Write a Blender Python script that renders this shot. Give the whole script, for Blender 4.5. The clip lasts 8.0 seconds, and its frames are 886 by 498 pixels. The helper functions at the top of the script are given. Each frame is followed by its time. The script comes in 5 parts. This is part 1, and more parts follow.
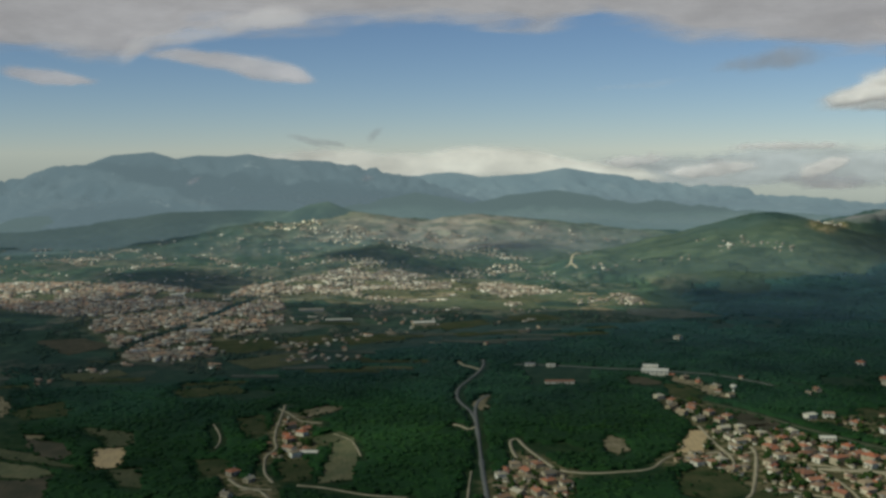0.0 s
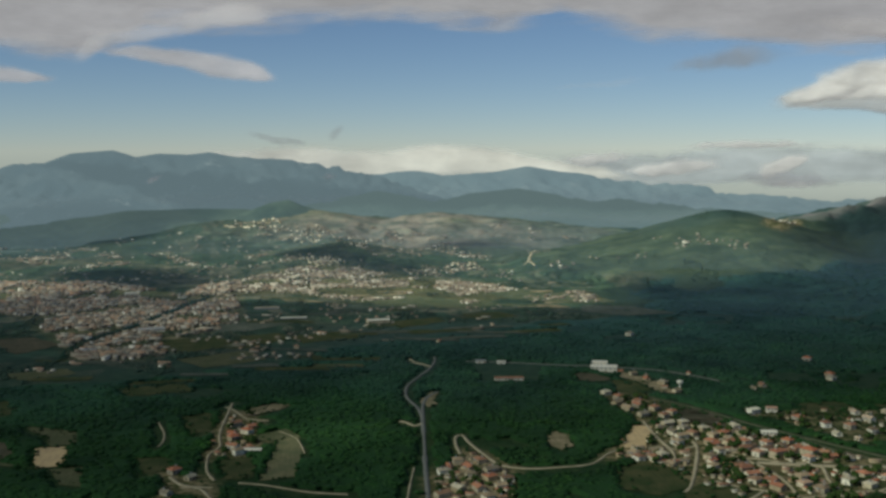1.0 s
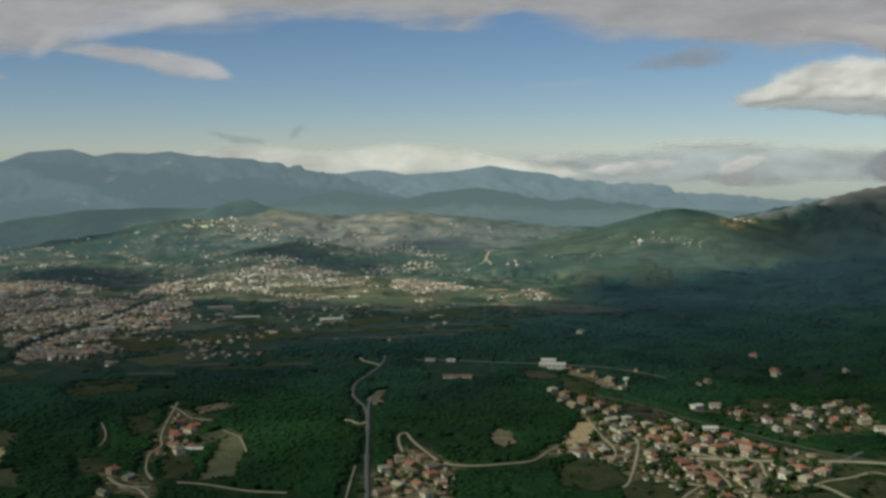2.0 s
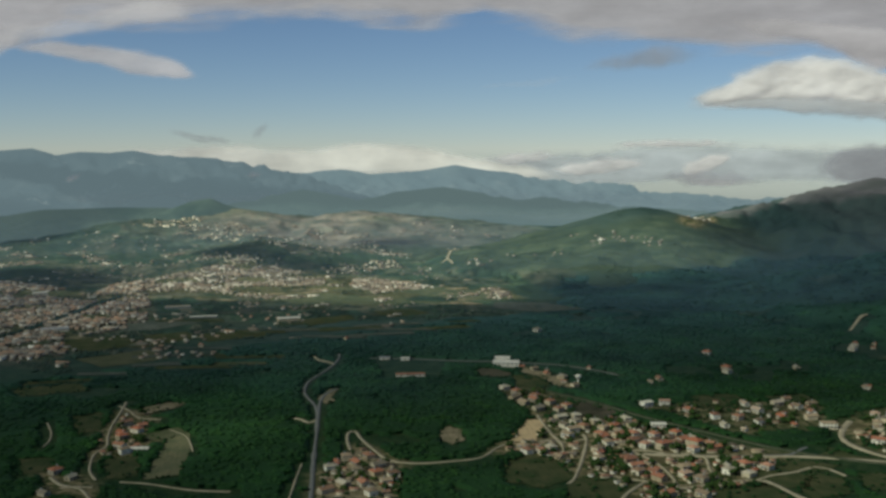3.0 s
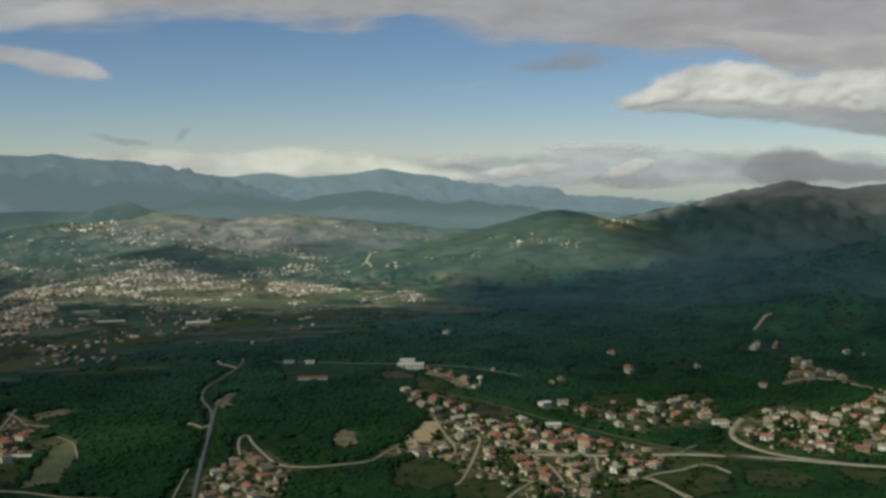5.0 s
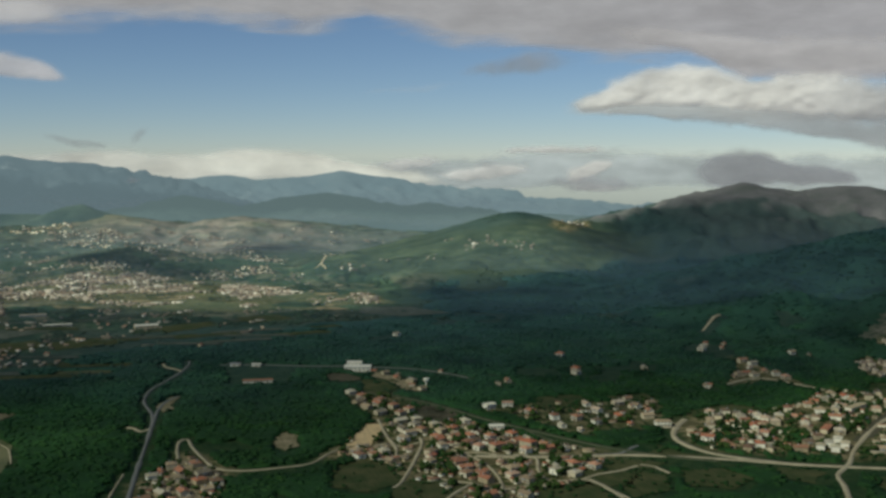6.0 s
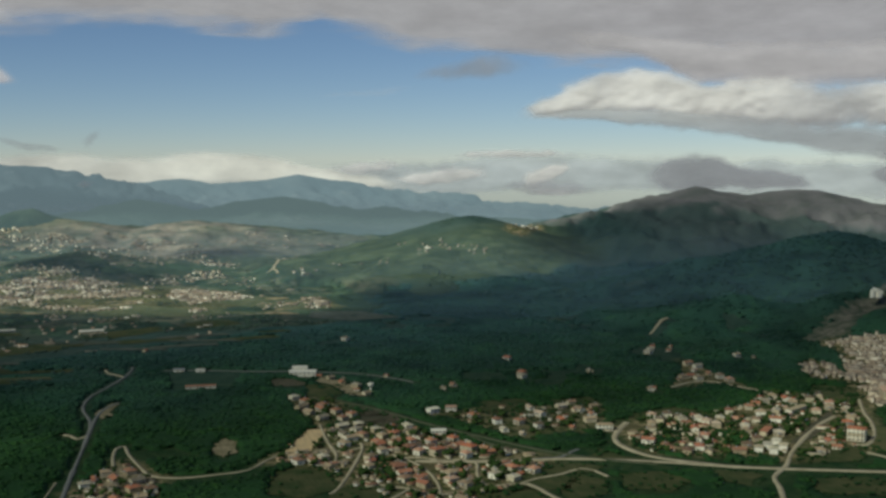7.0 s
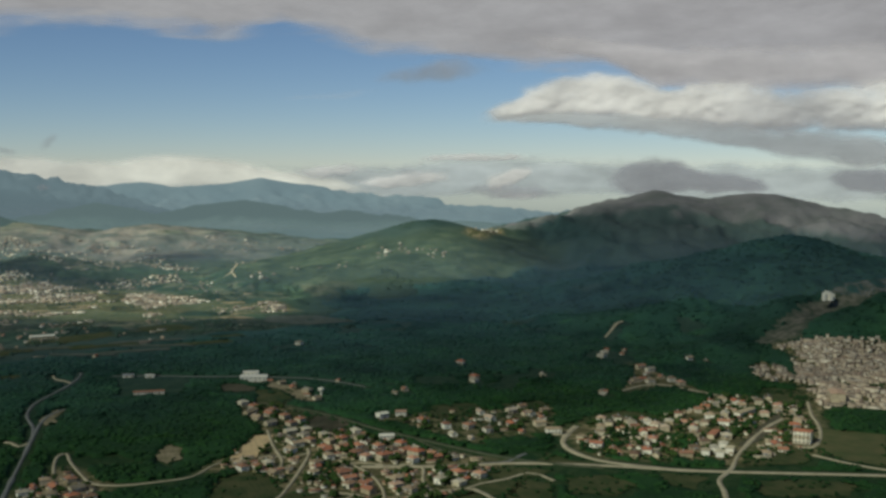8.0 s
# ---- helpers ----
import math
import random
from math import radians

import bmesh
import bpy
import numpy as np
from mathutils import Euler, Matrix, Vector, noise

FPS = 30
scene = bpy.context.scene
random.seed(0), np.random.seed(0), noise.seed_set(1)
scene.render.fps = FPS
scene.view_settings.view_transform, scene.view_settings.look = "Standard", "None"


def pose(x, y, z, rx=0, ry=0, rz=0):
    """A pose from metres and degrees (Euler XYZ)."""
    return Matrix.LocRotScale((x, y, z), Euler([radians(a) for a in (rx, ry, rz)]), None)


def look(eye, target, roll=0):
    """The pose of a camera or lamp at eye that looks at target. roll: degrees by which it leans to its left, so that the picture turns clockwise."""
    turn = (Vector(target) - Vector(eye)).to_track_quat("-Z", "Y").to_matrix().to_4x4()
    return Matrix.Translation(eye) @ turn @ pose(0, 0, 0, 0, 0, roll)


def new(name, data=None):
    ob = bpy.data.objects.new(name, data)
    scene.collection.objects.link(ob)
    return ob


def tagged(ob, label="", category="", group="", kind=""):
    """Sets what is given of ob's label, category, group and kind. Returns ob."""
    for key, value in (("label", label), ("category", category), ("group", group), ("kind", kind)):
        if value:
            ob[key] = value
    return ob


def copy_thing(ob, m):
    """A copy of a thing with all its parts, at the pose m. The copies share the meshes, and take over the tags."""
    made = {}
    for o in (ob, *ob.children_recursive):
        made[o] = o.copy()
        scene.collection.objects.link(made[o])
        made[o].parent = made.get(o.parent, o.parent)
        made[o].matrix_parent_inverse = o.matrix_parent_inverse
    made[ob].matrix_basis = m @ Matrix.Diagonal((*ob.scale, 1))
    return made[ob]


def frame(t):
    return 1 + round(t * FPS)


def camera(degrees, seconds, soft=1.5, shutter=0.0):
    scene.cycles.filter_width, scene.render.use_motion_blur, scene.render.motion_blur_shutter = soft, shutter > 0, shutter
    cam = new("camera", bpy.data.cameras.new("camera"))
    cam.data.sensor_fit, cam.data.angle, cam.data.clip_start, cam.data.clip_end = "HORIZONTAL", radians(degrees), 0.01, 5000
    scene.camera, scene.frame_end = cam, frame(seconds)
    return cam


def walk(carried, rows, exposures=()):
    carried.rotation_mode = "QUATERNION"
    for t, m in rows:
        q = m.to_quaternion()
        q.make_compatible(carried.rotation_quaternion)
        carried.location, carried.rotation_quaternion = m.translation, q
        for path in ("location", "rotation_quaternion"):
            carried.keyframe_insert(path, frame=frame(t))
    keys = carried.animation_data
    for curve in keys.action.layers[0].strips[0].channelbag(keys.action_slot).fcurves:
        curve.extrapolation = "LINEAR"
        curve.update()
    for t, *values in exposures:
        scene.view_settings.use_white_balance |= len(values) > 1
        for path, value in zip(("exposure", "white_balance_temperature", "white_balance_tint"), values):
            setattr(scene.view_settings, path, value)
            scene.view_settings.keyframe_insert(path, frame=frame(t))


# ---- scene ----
cam = camera(43.97, 8.0, soft=3.0)
ROWS = [
    (0.0, 0.0, 0.0, 260.6, -5.13, -5.10, 0.28),
    (0.5, 10.2, -2.0, 259.8, -5.98, -5.14, 0.25),
    (1.0, 20.3, -3.9, 259.0, -6.82, -5.17, 0.22),
    (1.5, 30.6, -5.8, 258.3, -7.71, -5.19, 0.17),
    (3.0, 60.3, -9.5, 255.1, -10.12, -5.20, 0.13),
    (3.5, 69.7, -10.4, 254.3, -10.89, -5.21, 0.10),
    (4.0, 79.7, -11.2, 253.6, -11.73, -5.15, 0.10),
    (4.5, 89.2, -12.0, 252.9, -12.54, -5.07, 0.11),
    (6.0, 119.7, -12.9, 250.4, -15.29, -4.86, 0.01),
    (6.5, 129.1, -13.6, 250.0, -16.23, -4.78, -0.01),
    (7.0, 138.7, -14.1, 250.0, -17.29, -4.65, -0.05),
    (7.5, 147.6, -14.4, 249.9, -18.16, -4.55, -0.09),
    (8.0, 156.6, -15.0, 249.9, -19.00, -4.46, -0.14),
]
walk(cam, [(t, pose(x, y, z, 90 + pitch, roll, yaw)) for t, x, y, z, yaw, pitch, roll in ROWS],
     exposures=[(0.0, 0.0, 6150, 5), (8.0, 0.0, 6150, 5)])

# ---- light: low sun behind and to the left of the flight, broken cloud ----
SUN = Vector((-0.72, -0.34, 0.60)).normalized()
SUN_STRENGTH, SKY_STRENGTH = 5.0, 0.06
world = bpy.data.worlds.new("sky")
scene.world = world
world.use_nodes = True
wt = world.node_tree
sky = wt.nodes.new("ShaderNodeTexSky")
sky.sky_type = "NISHITA"
sky.sun_disc = False
sky.sun_elevation = math.asin(SUN.z)
sky.sun_rotation = math.atan2(SUN.x, SUN.y)
sky.air_density, sky.dust_density, sky.ozone_density = 1.0, 0.12, 3.0
sky.altitude = 3200
tint = wt.nodes.new("ShaderNodeMix")
tint.data_type, tint.blend_type = "RGBA", "MULTIPLY"
tint.inputs[0].default_value, tint.inputs[7].default_value = 1.0, (1.03, 1.0, 1.01, 1)
wt.links.new(sky.outputs[0], tint.inputs[6])
wt.links.new(tint.outputs[2], wt.nodes["Background"].inputs["Color"])
wt.nodes["Background"].inputs["Strength"].default_value = SKY_STRENGTH
lamp = bpy.data.lights.new("sun", "SUN")
lamp.energy, lamp.angle, lamp.color = SUN_STRENGTH, radians(2.0), (0.92, 0.925, 0.78)
sun = new("sun", lamp)
sun.matrix_world = look(SUN * 3000, (0, 0, 0))

# ---- shape of the land: a flat valley floor, ridges with their crest lines (x, y, height) ----
HUB = (78.0, -10.0)


def chance(i, j):
    n = np.sin(i * 127.1 + j * 311.7) * 43758.5453
    return n - np.floor(n)


def value_noise(x, y):
    i, j = np.floor(x), np.floor(y)
    u, v = x - i, y - j
    u, v = u * u * (3 - 2 * u), v * v * (3 - 2 * v)
    low = chance(i, j) * (1 - u) + chance(i + 1, j) * u
    high = chance(i, j + 1) * (1 - u) + chance(i + 1, j + 1) * u
    return 2 * (low * (1 - v) + high * v) - 1


def fbm(x, y, octaves=4):
    total, size = 0.0, 1.0
    for k in range(octaves):
        total = total + size * value_noise(x + 17.3 * k, y - 9.1 * k)
        x, y, size = 2.03 * x, 2.03 * y, 0.5 * size
    return total / 1.9


def smooth(a, b, v):
    s = np.clip((v - a) / (b - a), 0, 1)
    return s * s * (3 - 2 * s)


NEAR_RIDGES = {
    "plateau": (9.0, 1.1, [(-86, 3349, 62), (17, 3350, 82), (104, 3398, 66), (206, 3344, 54), (304, 3286, 67), (406, 3275, 77), (482, 3214, 66), (572, 3148, 56), (705, 3070, 46), (845, 2983, 38)]),
    "low_rise": (9.0, 1.3, [(12, 2620, 30), (92, 2598, 42), (170, 2554, 34), (243, 2488, 12)]),
    "green_hill": (4.5, 1.2, [(752, 2510, 47), (831, 2464, 68), (878, 2447, 88), (925, 2430, 112), (971, 2412, 116), (1005, 2398, 111), (1039, 2383, 99), (1078, 2378, 92)]),
    "bare_mountain": (4.6, 1.25, [(1072, 2451, 90), (1159, 2449, 96), (1246, 2477, 113), (1356, 2515, 135), (1481, 2542, 162), (1564, 2543, 173), (1619, 2524, 187), (1680, 2511, 174),
                                  (1747, 2482, 165), (1841, 2443, 177), (1899, 2403, 178), (1938, 2361, 166), (1992, 2295, 146), (2022, 2206, 136), (2181, 2061, 131), (2343, 1890, 111), (2600, 1500, 110)]),
    "spur": (4.0, 1.2, [(1753, 2465, 164), (1628, 2344, 125), (1478, 2224, 93), (1294, 2098, 61)]),
    "wooded_hill": (4.2, 1.15, [(1024, 1676, 26), (1074, 1649, 47), (1139, 1646, 63), (1185, 1630, 79), (1251, 1611, 104), (1295, 1593, 120), (1338, 1574, 127), (1375, 1546, 121), (1405, 1509, 108),
                                (1438, 1455, 85), (1474, 1354, 82), (1700, 1250, 90)]),
    "castle_spur": (4.0, 1.2, [(1000, 1195, 10), (1078, 1244, 35), (1144, 1270, 56), (1201, 1301, 75), (1246, 1290, 83), (1287, 1281, 88), (1380, 1236, 104), (1600, 1100, 110)]),
}
FAR_RIDGES = {
    "west": (3.2, 1.2, [(-1463, 4414, 160), (-1346, 4451, 171), (-1223, 4476, 179), (-1161, 4492, 212), (-1034, 4513, 224), (-925, 4526, 257), (-774, 4555, 268), (-686, 4569, 242), (-597, 4581, 253),
                        (-484, 4595, 248), (-393, 4603, 257), (-301, 4610, 240), (-208, 4595, 236), (-22, 4600, 223), (95, 4599, 204), (213, 4595, 188), (307, 4590, 152), (448, 4578, 102)]),
    "west_foot": (4.0, 1.2, [(-895, 4155, 95), (-815, 4171, 119), (-695, 4193, 134), (-594, 4208, 112), (-491, 4222, 85)]),
    "east": (3.0, 1.2, [(222, 4795, 153), (370, 4786, 169), (468, 4777, 174), (614, 4751, 156), (806, 4712, 168), (947, 4675, 192), (1018, 4660, 179), (1180, 4612, 160), (1292, 4571, 143),
                        (1509, 4483, 127), (1649, 4401, 110), (1746, 4342, 83), (1895, 4247, 77), (2096, 4095, 68), (2356, 3834, 60)]),
    "knoll": (3.2, 1.2, [(-180, 3420, 60), (-153, 3327, 80), (-102, 3338, 107), (-51, 3340, 115), (-15, 3332, 97), (20, 3325, 62)]),
    "west_hills": (4.5, 1.1, [(-1300, 3190, 30), (-1114, 3227, 32), (-942, 3287, 37), (-822, 3323, 47), (-684, 3355, 65), (-530, 3385, 84), (-323, 3407, 87), (-186, 3420, 84), (-83, 3426, 70), (60, 3440, 20)]),
    "middle": (5.0, 1.1, [(-1073, 3923, 54), (-826, 3987, 57), (-469, 4052, 45), (-2, 4038, 60), (159, 4038, 97), (260, 4035, 115), (362, 4029, 98), (479, 3969, 79), (608, 4004, 105), (772, 3979, 121),
                          (905, 3903, 102), (1014, 3827, 79), (1125, 3850, 89), (1290, 3696, 70), (1458, 3584, 57), (1700, 3426, 47)]),
}


def ridge_height(x, y, ridge, furrow=0.5):
    steep, power, line = ridge
    wob = 1 + 0.3 * fbm(x / 130 + 3.1, y / 130, 4)
    best = np.zeros_like(x)
    for (ax, ay, az), (bx, by, bz) in zip(line, line[1:]):
        dx, dy = bx - ax, by - ay
        s = np.clip(((x - ax) * dx + (y - ay) * dy) / (dx * dx + dy * dy), 0, 1)
        d = np.hypot(x - ax - s * dx, y - ay - s * dy)
        top = az + s * (bz - az)
        d = np.where(d < 40, d, 40 + (d - 40) * wob)
        best = np.maximum(best, top * np.clip(1 - d / (steep * top), 0, 1) ** power)
    gully = np.abs(fbm(x / 85 + 8, y / 85 + 2, 5))
    return best * (1 - furrow * gully * smooth(0.02, 0.5, 1 - best / (best.max() + 1e-6)))


def height(x, y):
    """Height of the ground at x, y (arrays)."""
    x, y = np.asarray(x, float), np.asarray(y, float)
    r = np.hypot(x - HUB[0], y - HUB[1])
    h = 3.0 * fbm(x / 210, y / 210, 3) * smooth(1150, 1600, r) + 12 * fbm(x / 330 + 5, y / 330, 4) * smooth(2100, 2900, r)
    h = h - 14 * np.exp(-((x - 40) / 420) ** 2 - ((y - 1900) / 330) ** 2)
    rise = np.zeros_like(h)
    for key, ridge in NEAR_RIDGES.items():
        rise = np.maximum(rise, ridge_height(x, y, ridge, 0.15 if key == "green_hill" else 0.5))
    return h + rise

# ---- materials ----
class Mat:
    """A small node builder."""

    def __init__(self, name, roughness=0.9):
        self.m = bpy.data.materials.new(name)
        self.m.use_nodes = True
        self.t = self.m.node_tree
        self.b = self.t.nodes["Principled BSDF"]
        self.b.inputs["Roughness"].default_value = roughness
        self.b.inputs["Specular IOR Level"].default_value = 0.08
        self.place = self.node("ShaderNodeTexCoord").outputs["Object"]

    def node(self, kind, **values):
        n = self.t.nodes.new(kind)
        for key, v in values.items():
            n.inputs[key].default_value = v
        return n

    def link(self, a, b):
        self.t.links.new(a, b)

    def noise(self, scale, detail=4.0, rough=0.55, stretch=None, offset=(0, 0, 0)):
        p = self.node("ShaderNodeMapping")
        p.inputs["Location"].default_value = offset
        p.inputs["Scale"].default_value = stretch or (1, 1, 1)
        self.link(self.place, p.inputs["Vector"])
        n = self.node("ShaderNodeTexNoise", Scale=scale, Detail=detail, Roughness=rough)
        self.link(p.outputs[0], n.inputs["Vector"])
        return n.outputs["Fac"]

    def ramp(self, fac, stops):
        r = self.node("ShaderNodeValToRGB")
        e = r.color_ramp.elements
        while len(e) < len(stops):
            e.new(0.5)
        for k, (at, col) in enumerate(stops):
            e[k].position = at
            e[k].color = (*col, 1) if len(col) == 3 else col
        self.link(fac, r.inputs[0])
        return r.outputs[0]

    def mask(self, fac, low, high):
        r = self.node("ShaderNodeMapRange")
        r.inputs[1].default_value, r.inputs[2].default_value = low, high
        self.link(fac, r.inputs[0])
        return r.outputs[0]

    def math(self, op, a, b):
        n = self.node("ShaderNodeMath")
        n.operation = op
        for k, v in enumerate((a, b)):
            if isinstance(v, (int, float)):
                n.inputs[k].default_value = v
            else:
                self.link(v, n.inputs[k])
        return n.outputs[0]

    def mix(self, fac, a, b, blend="MIX"):
        n = self.node("ShaderNodeMix")
        n.data_type, n.blend_type = "RGBA", blend
        for k, v in ((0, fac), (6, a), (7, b)):
            if isinstance(v, (int, float)):
                n.inputs[k].default_value = v
            elif isinstance(v, tuple):
                n.inputs[k].default_value = (*v, 1)
            else:
                self.link(v, n.inputs[k])
        return n.outputs[2]

    def attribute(self, name):
        n = self.node("ShaderNodeAttribute")
        n.attribute_name = name
        return n.outputs["Fac"]

    def own(self):
        return self.node("ShaderNodeObjectInfo").outputs["Random"]

    def island(self):
        return self.node("ShaderNodeNewGeometry").outputs["Random Per Island"]

    def done(self, colour, relief=None, strength=0.4, distance=1.0):
        self.link(colour, self.b.inputs["Base Color"])
        if relief is not None:
            n = self.node("ShaderNodeBump", Strength=strength, Distance=distance)
            self.link(relief, n.inputs["Height"])
            self.link(n.outputs[0], self.b.inputs["Normal"])
        return self.m


def ground_material():
    m = Mat("valley_land", 0.95)
    m.b.inputs["Specular IOR Level"].default_value = 0.06
    coarse, fine = m.noise(0.006, 5), m.noise(0.06, 5)
    # Wood tone goes paler and bluer up the valley: haze worked into the colour.
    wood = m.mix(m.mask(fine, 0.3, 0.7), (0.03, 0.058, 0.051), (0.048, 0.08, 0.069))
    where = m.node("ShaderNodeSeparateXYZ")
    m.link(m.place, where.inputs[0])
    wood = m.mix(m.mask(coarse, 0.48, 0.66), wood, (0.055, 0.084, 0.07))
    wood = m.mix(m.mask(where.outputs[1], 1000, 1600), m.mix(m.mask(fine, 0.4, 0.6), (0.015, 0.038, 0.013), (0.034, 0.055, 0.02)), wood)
    cells = m.node("ShaderNodeTexVoronoi", Scale=0.016)
    stretch = m.node("ShaderNodeMapping")
    stretch.inputs["Scale"].default_value = (1, 0.6, 1)
    stretch.inputs["Rotation"].default_value = (0, 0, 0.5)
    m.link(m.place, stretch.inputs["Vector"])
    m.link(stretch.outputs[0], cells.inputs["Vector"])
    parcel = m.node("ShaderNodeSeparateColor")
    m.link(cells.outputs["Color"], parcel.inputs[0])
    farm = m.ramp(parcel.outputs[0], [(0.0, (0.045, 0.085, 0.055)), (0.3, (0.072, 0.11, 0.062)), (0.5, (0.04, 0.07, 0.045)), (0.68, (0.17, 0.155, 0.105)), (0.85, (0.085, 0.105, 0.07)), (1.0, (0.13, 0.13, 0.085))])
    farm = m.mix(m.mask(m.noise(0.045, 7, 0.65, (1, 0.6, 1)), 0.42, 0.6), farm, (0.03, 0.056, 0.038))
    base = m.mix(m.attribute("farm"), wood, farm)
    # Far pasture is paled and greyed, its colour standing in for haze.
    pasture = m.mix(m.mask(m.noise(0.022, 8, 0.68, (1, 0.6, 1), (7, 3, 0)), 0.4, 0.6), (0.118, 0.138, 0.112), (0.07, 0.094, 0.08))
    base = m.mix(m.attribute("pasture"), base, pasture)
    meadow = m.mix(m.mask(m.noise(0.03, 7, 0.65), 0.38, 0.62), (0.074, 0.098, 0.058), (0.042, 0.066, 0.042))
    base = m.mix(m.attribute("meadow"), base, meadow)
    dry = m.mix(m.mask(m.noise(0.025, 8, 0.68, (1, 0.6, 1), (40, 7, 0)), 0.4, 0.6), (0.238, 0.21, 0.172), (0.13, 0.143, 0.12))
    base = m.mix(m.attribute("dry"), base, dry)
    rock = m.mix(m.mask(m.noise(0.013, 7, 0.62, offset=(3, 90, 0)), 0.4, 0.64), (0.165, 0.156, 0.148), (0.112, 0.116, 0.104))
    base = m.mix(m.attribute("rock"), base, rock)
    scree = m.mix(m.mask(m.noise(0.09, 7, 0.65, offset=(1, 2, 0)), 0.4, 0.62), (0.165, 0.142, 0.105), (0.045, 0.056, 0.034))
    base = m.mix(m.attribute("scree"), base, scree)
    yard = m.mix(m.mask(m.noise(0.11, 6, offset=(9, 9, 0)), 0.44, 0.56), (0.25, 0.195, 0.105), (0.05, 0.064, 0.018))
    yard = m.mix(m.mask(m.noise(0.05, 5, offset=(2, 70, 0)), 0.52, 0.6), yard, (0.1, 0.085, 0.04))
    base = m.mix(m.attribute("settled"), base, yard)
    strips = m.node("ShaderNodeTexVoronoi", Scale=0.02)
    lay = m.node("ShaderNodeMapping")
    lay.inputs["Scale"].default_value = (0.55, 1.15, 1)
    lay.inputs["Rotation"].default_value = (0, 0, 0.22)
    bent = m.node("ShaderNodeVectorMath")
    wobble = m.node("ShaderNodeTexNoise", Scale=0.012, Detail=3.0)
    m.link(m.place, wobble.inputs["Vector"])
    spread = m.node("ShaderNodeVectorMath")
    spread.operation = "SCALE"
    spread.inputs["Scale"].default_value = 60.0
    m.link(wobble.outputs["Color"], spread.inputs[0])
    m.link(m.place, bent.inputs[0])
    m.link(spread.outputs[0], bent.inputs[1])
    m.link(bent.outputs[0], lay.inputs["Vector"])
    m.link(lay.outputs[0], strips.inputs["Vector"])
    one = m.node("ShaderNodeSeparateColor")
    m.link(strips.outputs["Color"], one.inputs[0])
    tone = m.ramp(one.outputs[0], [(0.0, (0.62, 0.66, 0.66)), (0.35, (0.85, 0.88, 0.88)), (0.62, (1.0, 1.0, 1.0)), (0.8, (1.15, 1.12, 1.08)), (1.0, (1.5, 1.42, 1.3))])
    tilled = m.math("ADD", m.attribute("farm"), m.math("ADD", m.attribute("pasture"), m.math("MULTIPLY", m.attribute("meadow"), 0.5)))
    base = m.mix(m.math("MINIMUM", tilled, 0.9), base, m.mix(1.0, base, tone, "MULTIPLY"))
    return m.done(base, m.noise(0.12, 6), 0.6, 4.0)


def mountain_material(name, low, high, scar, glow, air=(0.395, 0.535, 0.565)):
    """Distant range: dark base; its even bluish emission stands in for the haze before it."""
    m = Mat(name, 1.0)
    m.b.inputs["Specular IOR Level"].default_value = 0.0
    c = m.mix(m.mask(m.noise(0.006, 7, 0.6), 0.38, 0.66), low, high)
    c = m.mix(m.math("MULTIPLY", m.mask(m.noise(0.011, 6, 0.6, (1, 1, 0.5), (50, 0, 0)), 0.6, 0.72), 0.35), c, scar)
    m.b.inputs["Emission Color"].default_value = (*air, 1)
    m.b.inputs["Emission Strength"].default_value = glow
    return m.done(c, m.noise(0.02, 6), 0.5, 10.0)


def plain(name, a, b, scale, roughness=0.9, vary=0.0, island=False, bump=0.3, distance=0.05, metallic=0.0):
    """Two-tone worn surface; vary: how far each thing's own tone strays."""
    m = Mat(name, roughness)
    m.b.inputs["Metallic"].default_value = metallic
    c = m.mix(m.mask(m.noise(scale, 5), 0.35, 0.65), a, b)
    c = m.mix(m.mask(m.noise(scale * 9, 3), 0.5, 0.75), c, tuple(0.7 * v for v in a))
    if vary:
        tone = m.ramp(m.island() if island else m.own(), [(0.0, (1 - vary,) * 3), (1.0, (1 + vary,) * 3)])
        c = m.mix(1.0, c, tone, "MULTIPLY")
    return m.done(c, m.noise(scale * 6, 4), bump, distance)


def palette(name, stops, scale=0.4, roughness=0.9, island=False, dirt=0.5):
    """Each thing (or each loose piece) takes one tone out of stops, with stains over it."""
    m = Mat(name, roughness)
    c = m.ramp(m.island() if island else m.own(), stops)
    c = m.mix(m.math("MULTIPLY", m.mask(m.noise(scale, 5), 0.45, 0.75), dirt), c, (0.09, 0.08, 0.065))
    return m.done(c, m.noise(scale * 8, 3), 0.3, 0.05)


def leaf_material(name, dark, light, island, hazed=None):
    """The last argument is a bluer, paler leaf tone up the valley: haze put into the colour."""
    m = Mat(name, 0.85)
    m.b.inputs["Specular IOR Level"].default_value = 0.06
    c = m.mix(m.island() if island else m.own(), dark, light)
    if hazed:
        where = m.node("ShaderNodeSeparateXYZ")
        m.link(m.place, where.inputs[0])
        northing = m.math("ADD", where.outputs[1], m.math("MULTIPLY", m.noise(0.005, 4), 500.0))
        c = m.mix(m.mask(northing, 1250, 1900), c, m.mix(m.island() if island else m.own(), *hazed))
    c = m.mix(m.mask(m.noise(0.35, 4), 0.35, 0.7), c, m.mix(1.0, c, (0.7, 0.72, 0.72), "MULTIPLY"))
    c = m.mix(m.mask(m.noise(0.007, 5), 0.42, 0.62), c, m.mix(1.0, c, (1.32, 1.4, 1.25), "MULTIPLY"))
    c = m.mix(m.mask(m.noise(0.011, 5, offset=(31, 5, 0)), 0.5, 0.66), c, m.mix(1.0, c, (0.6, 0.64, 0.68), "MULTIPLY"))
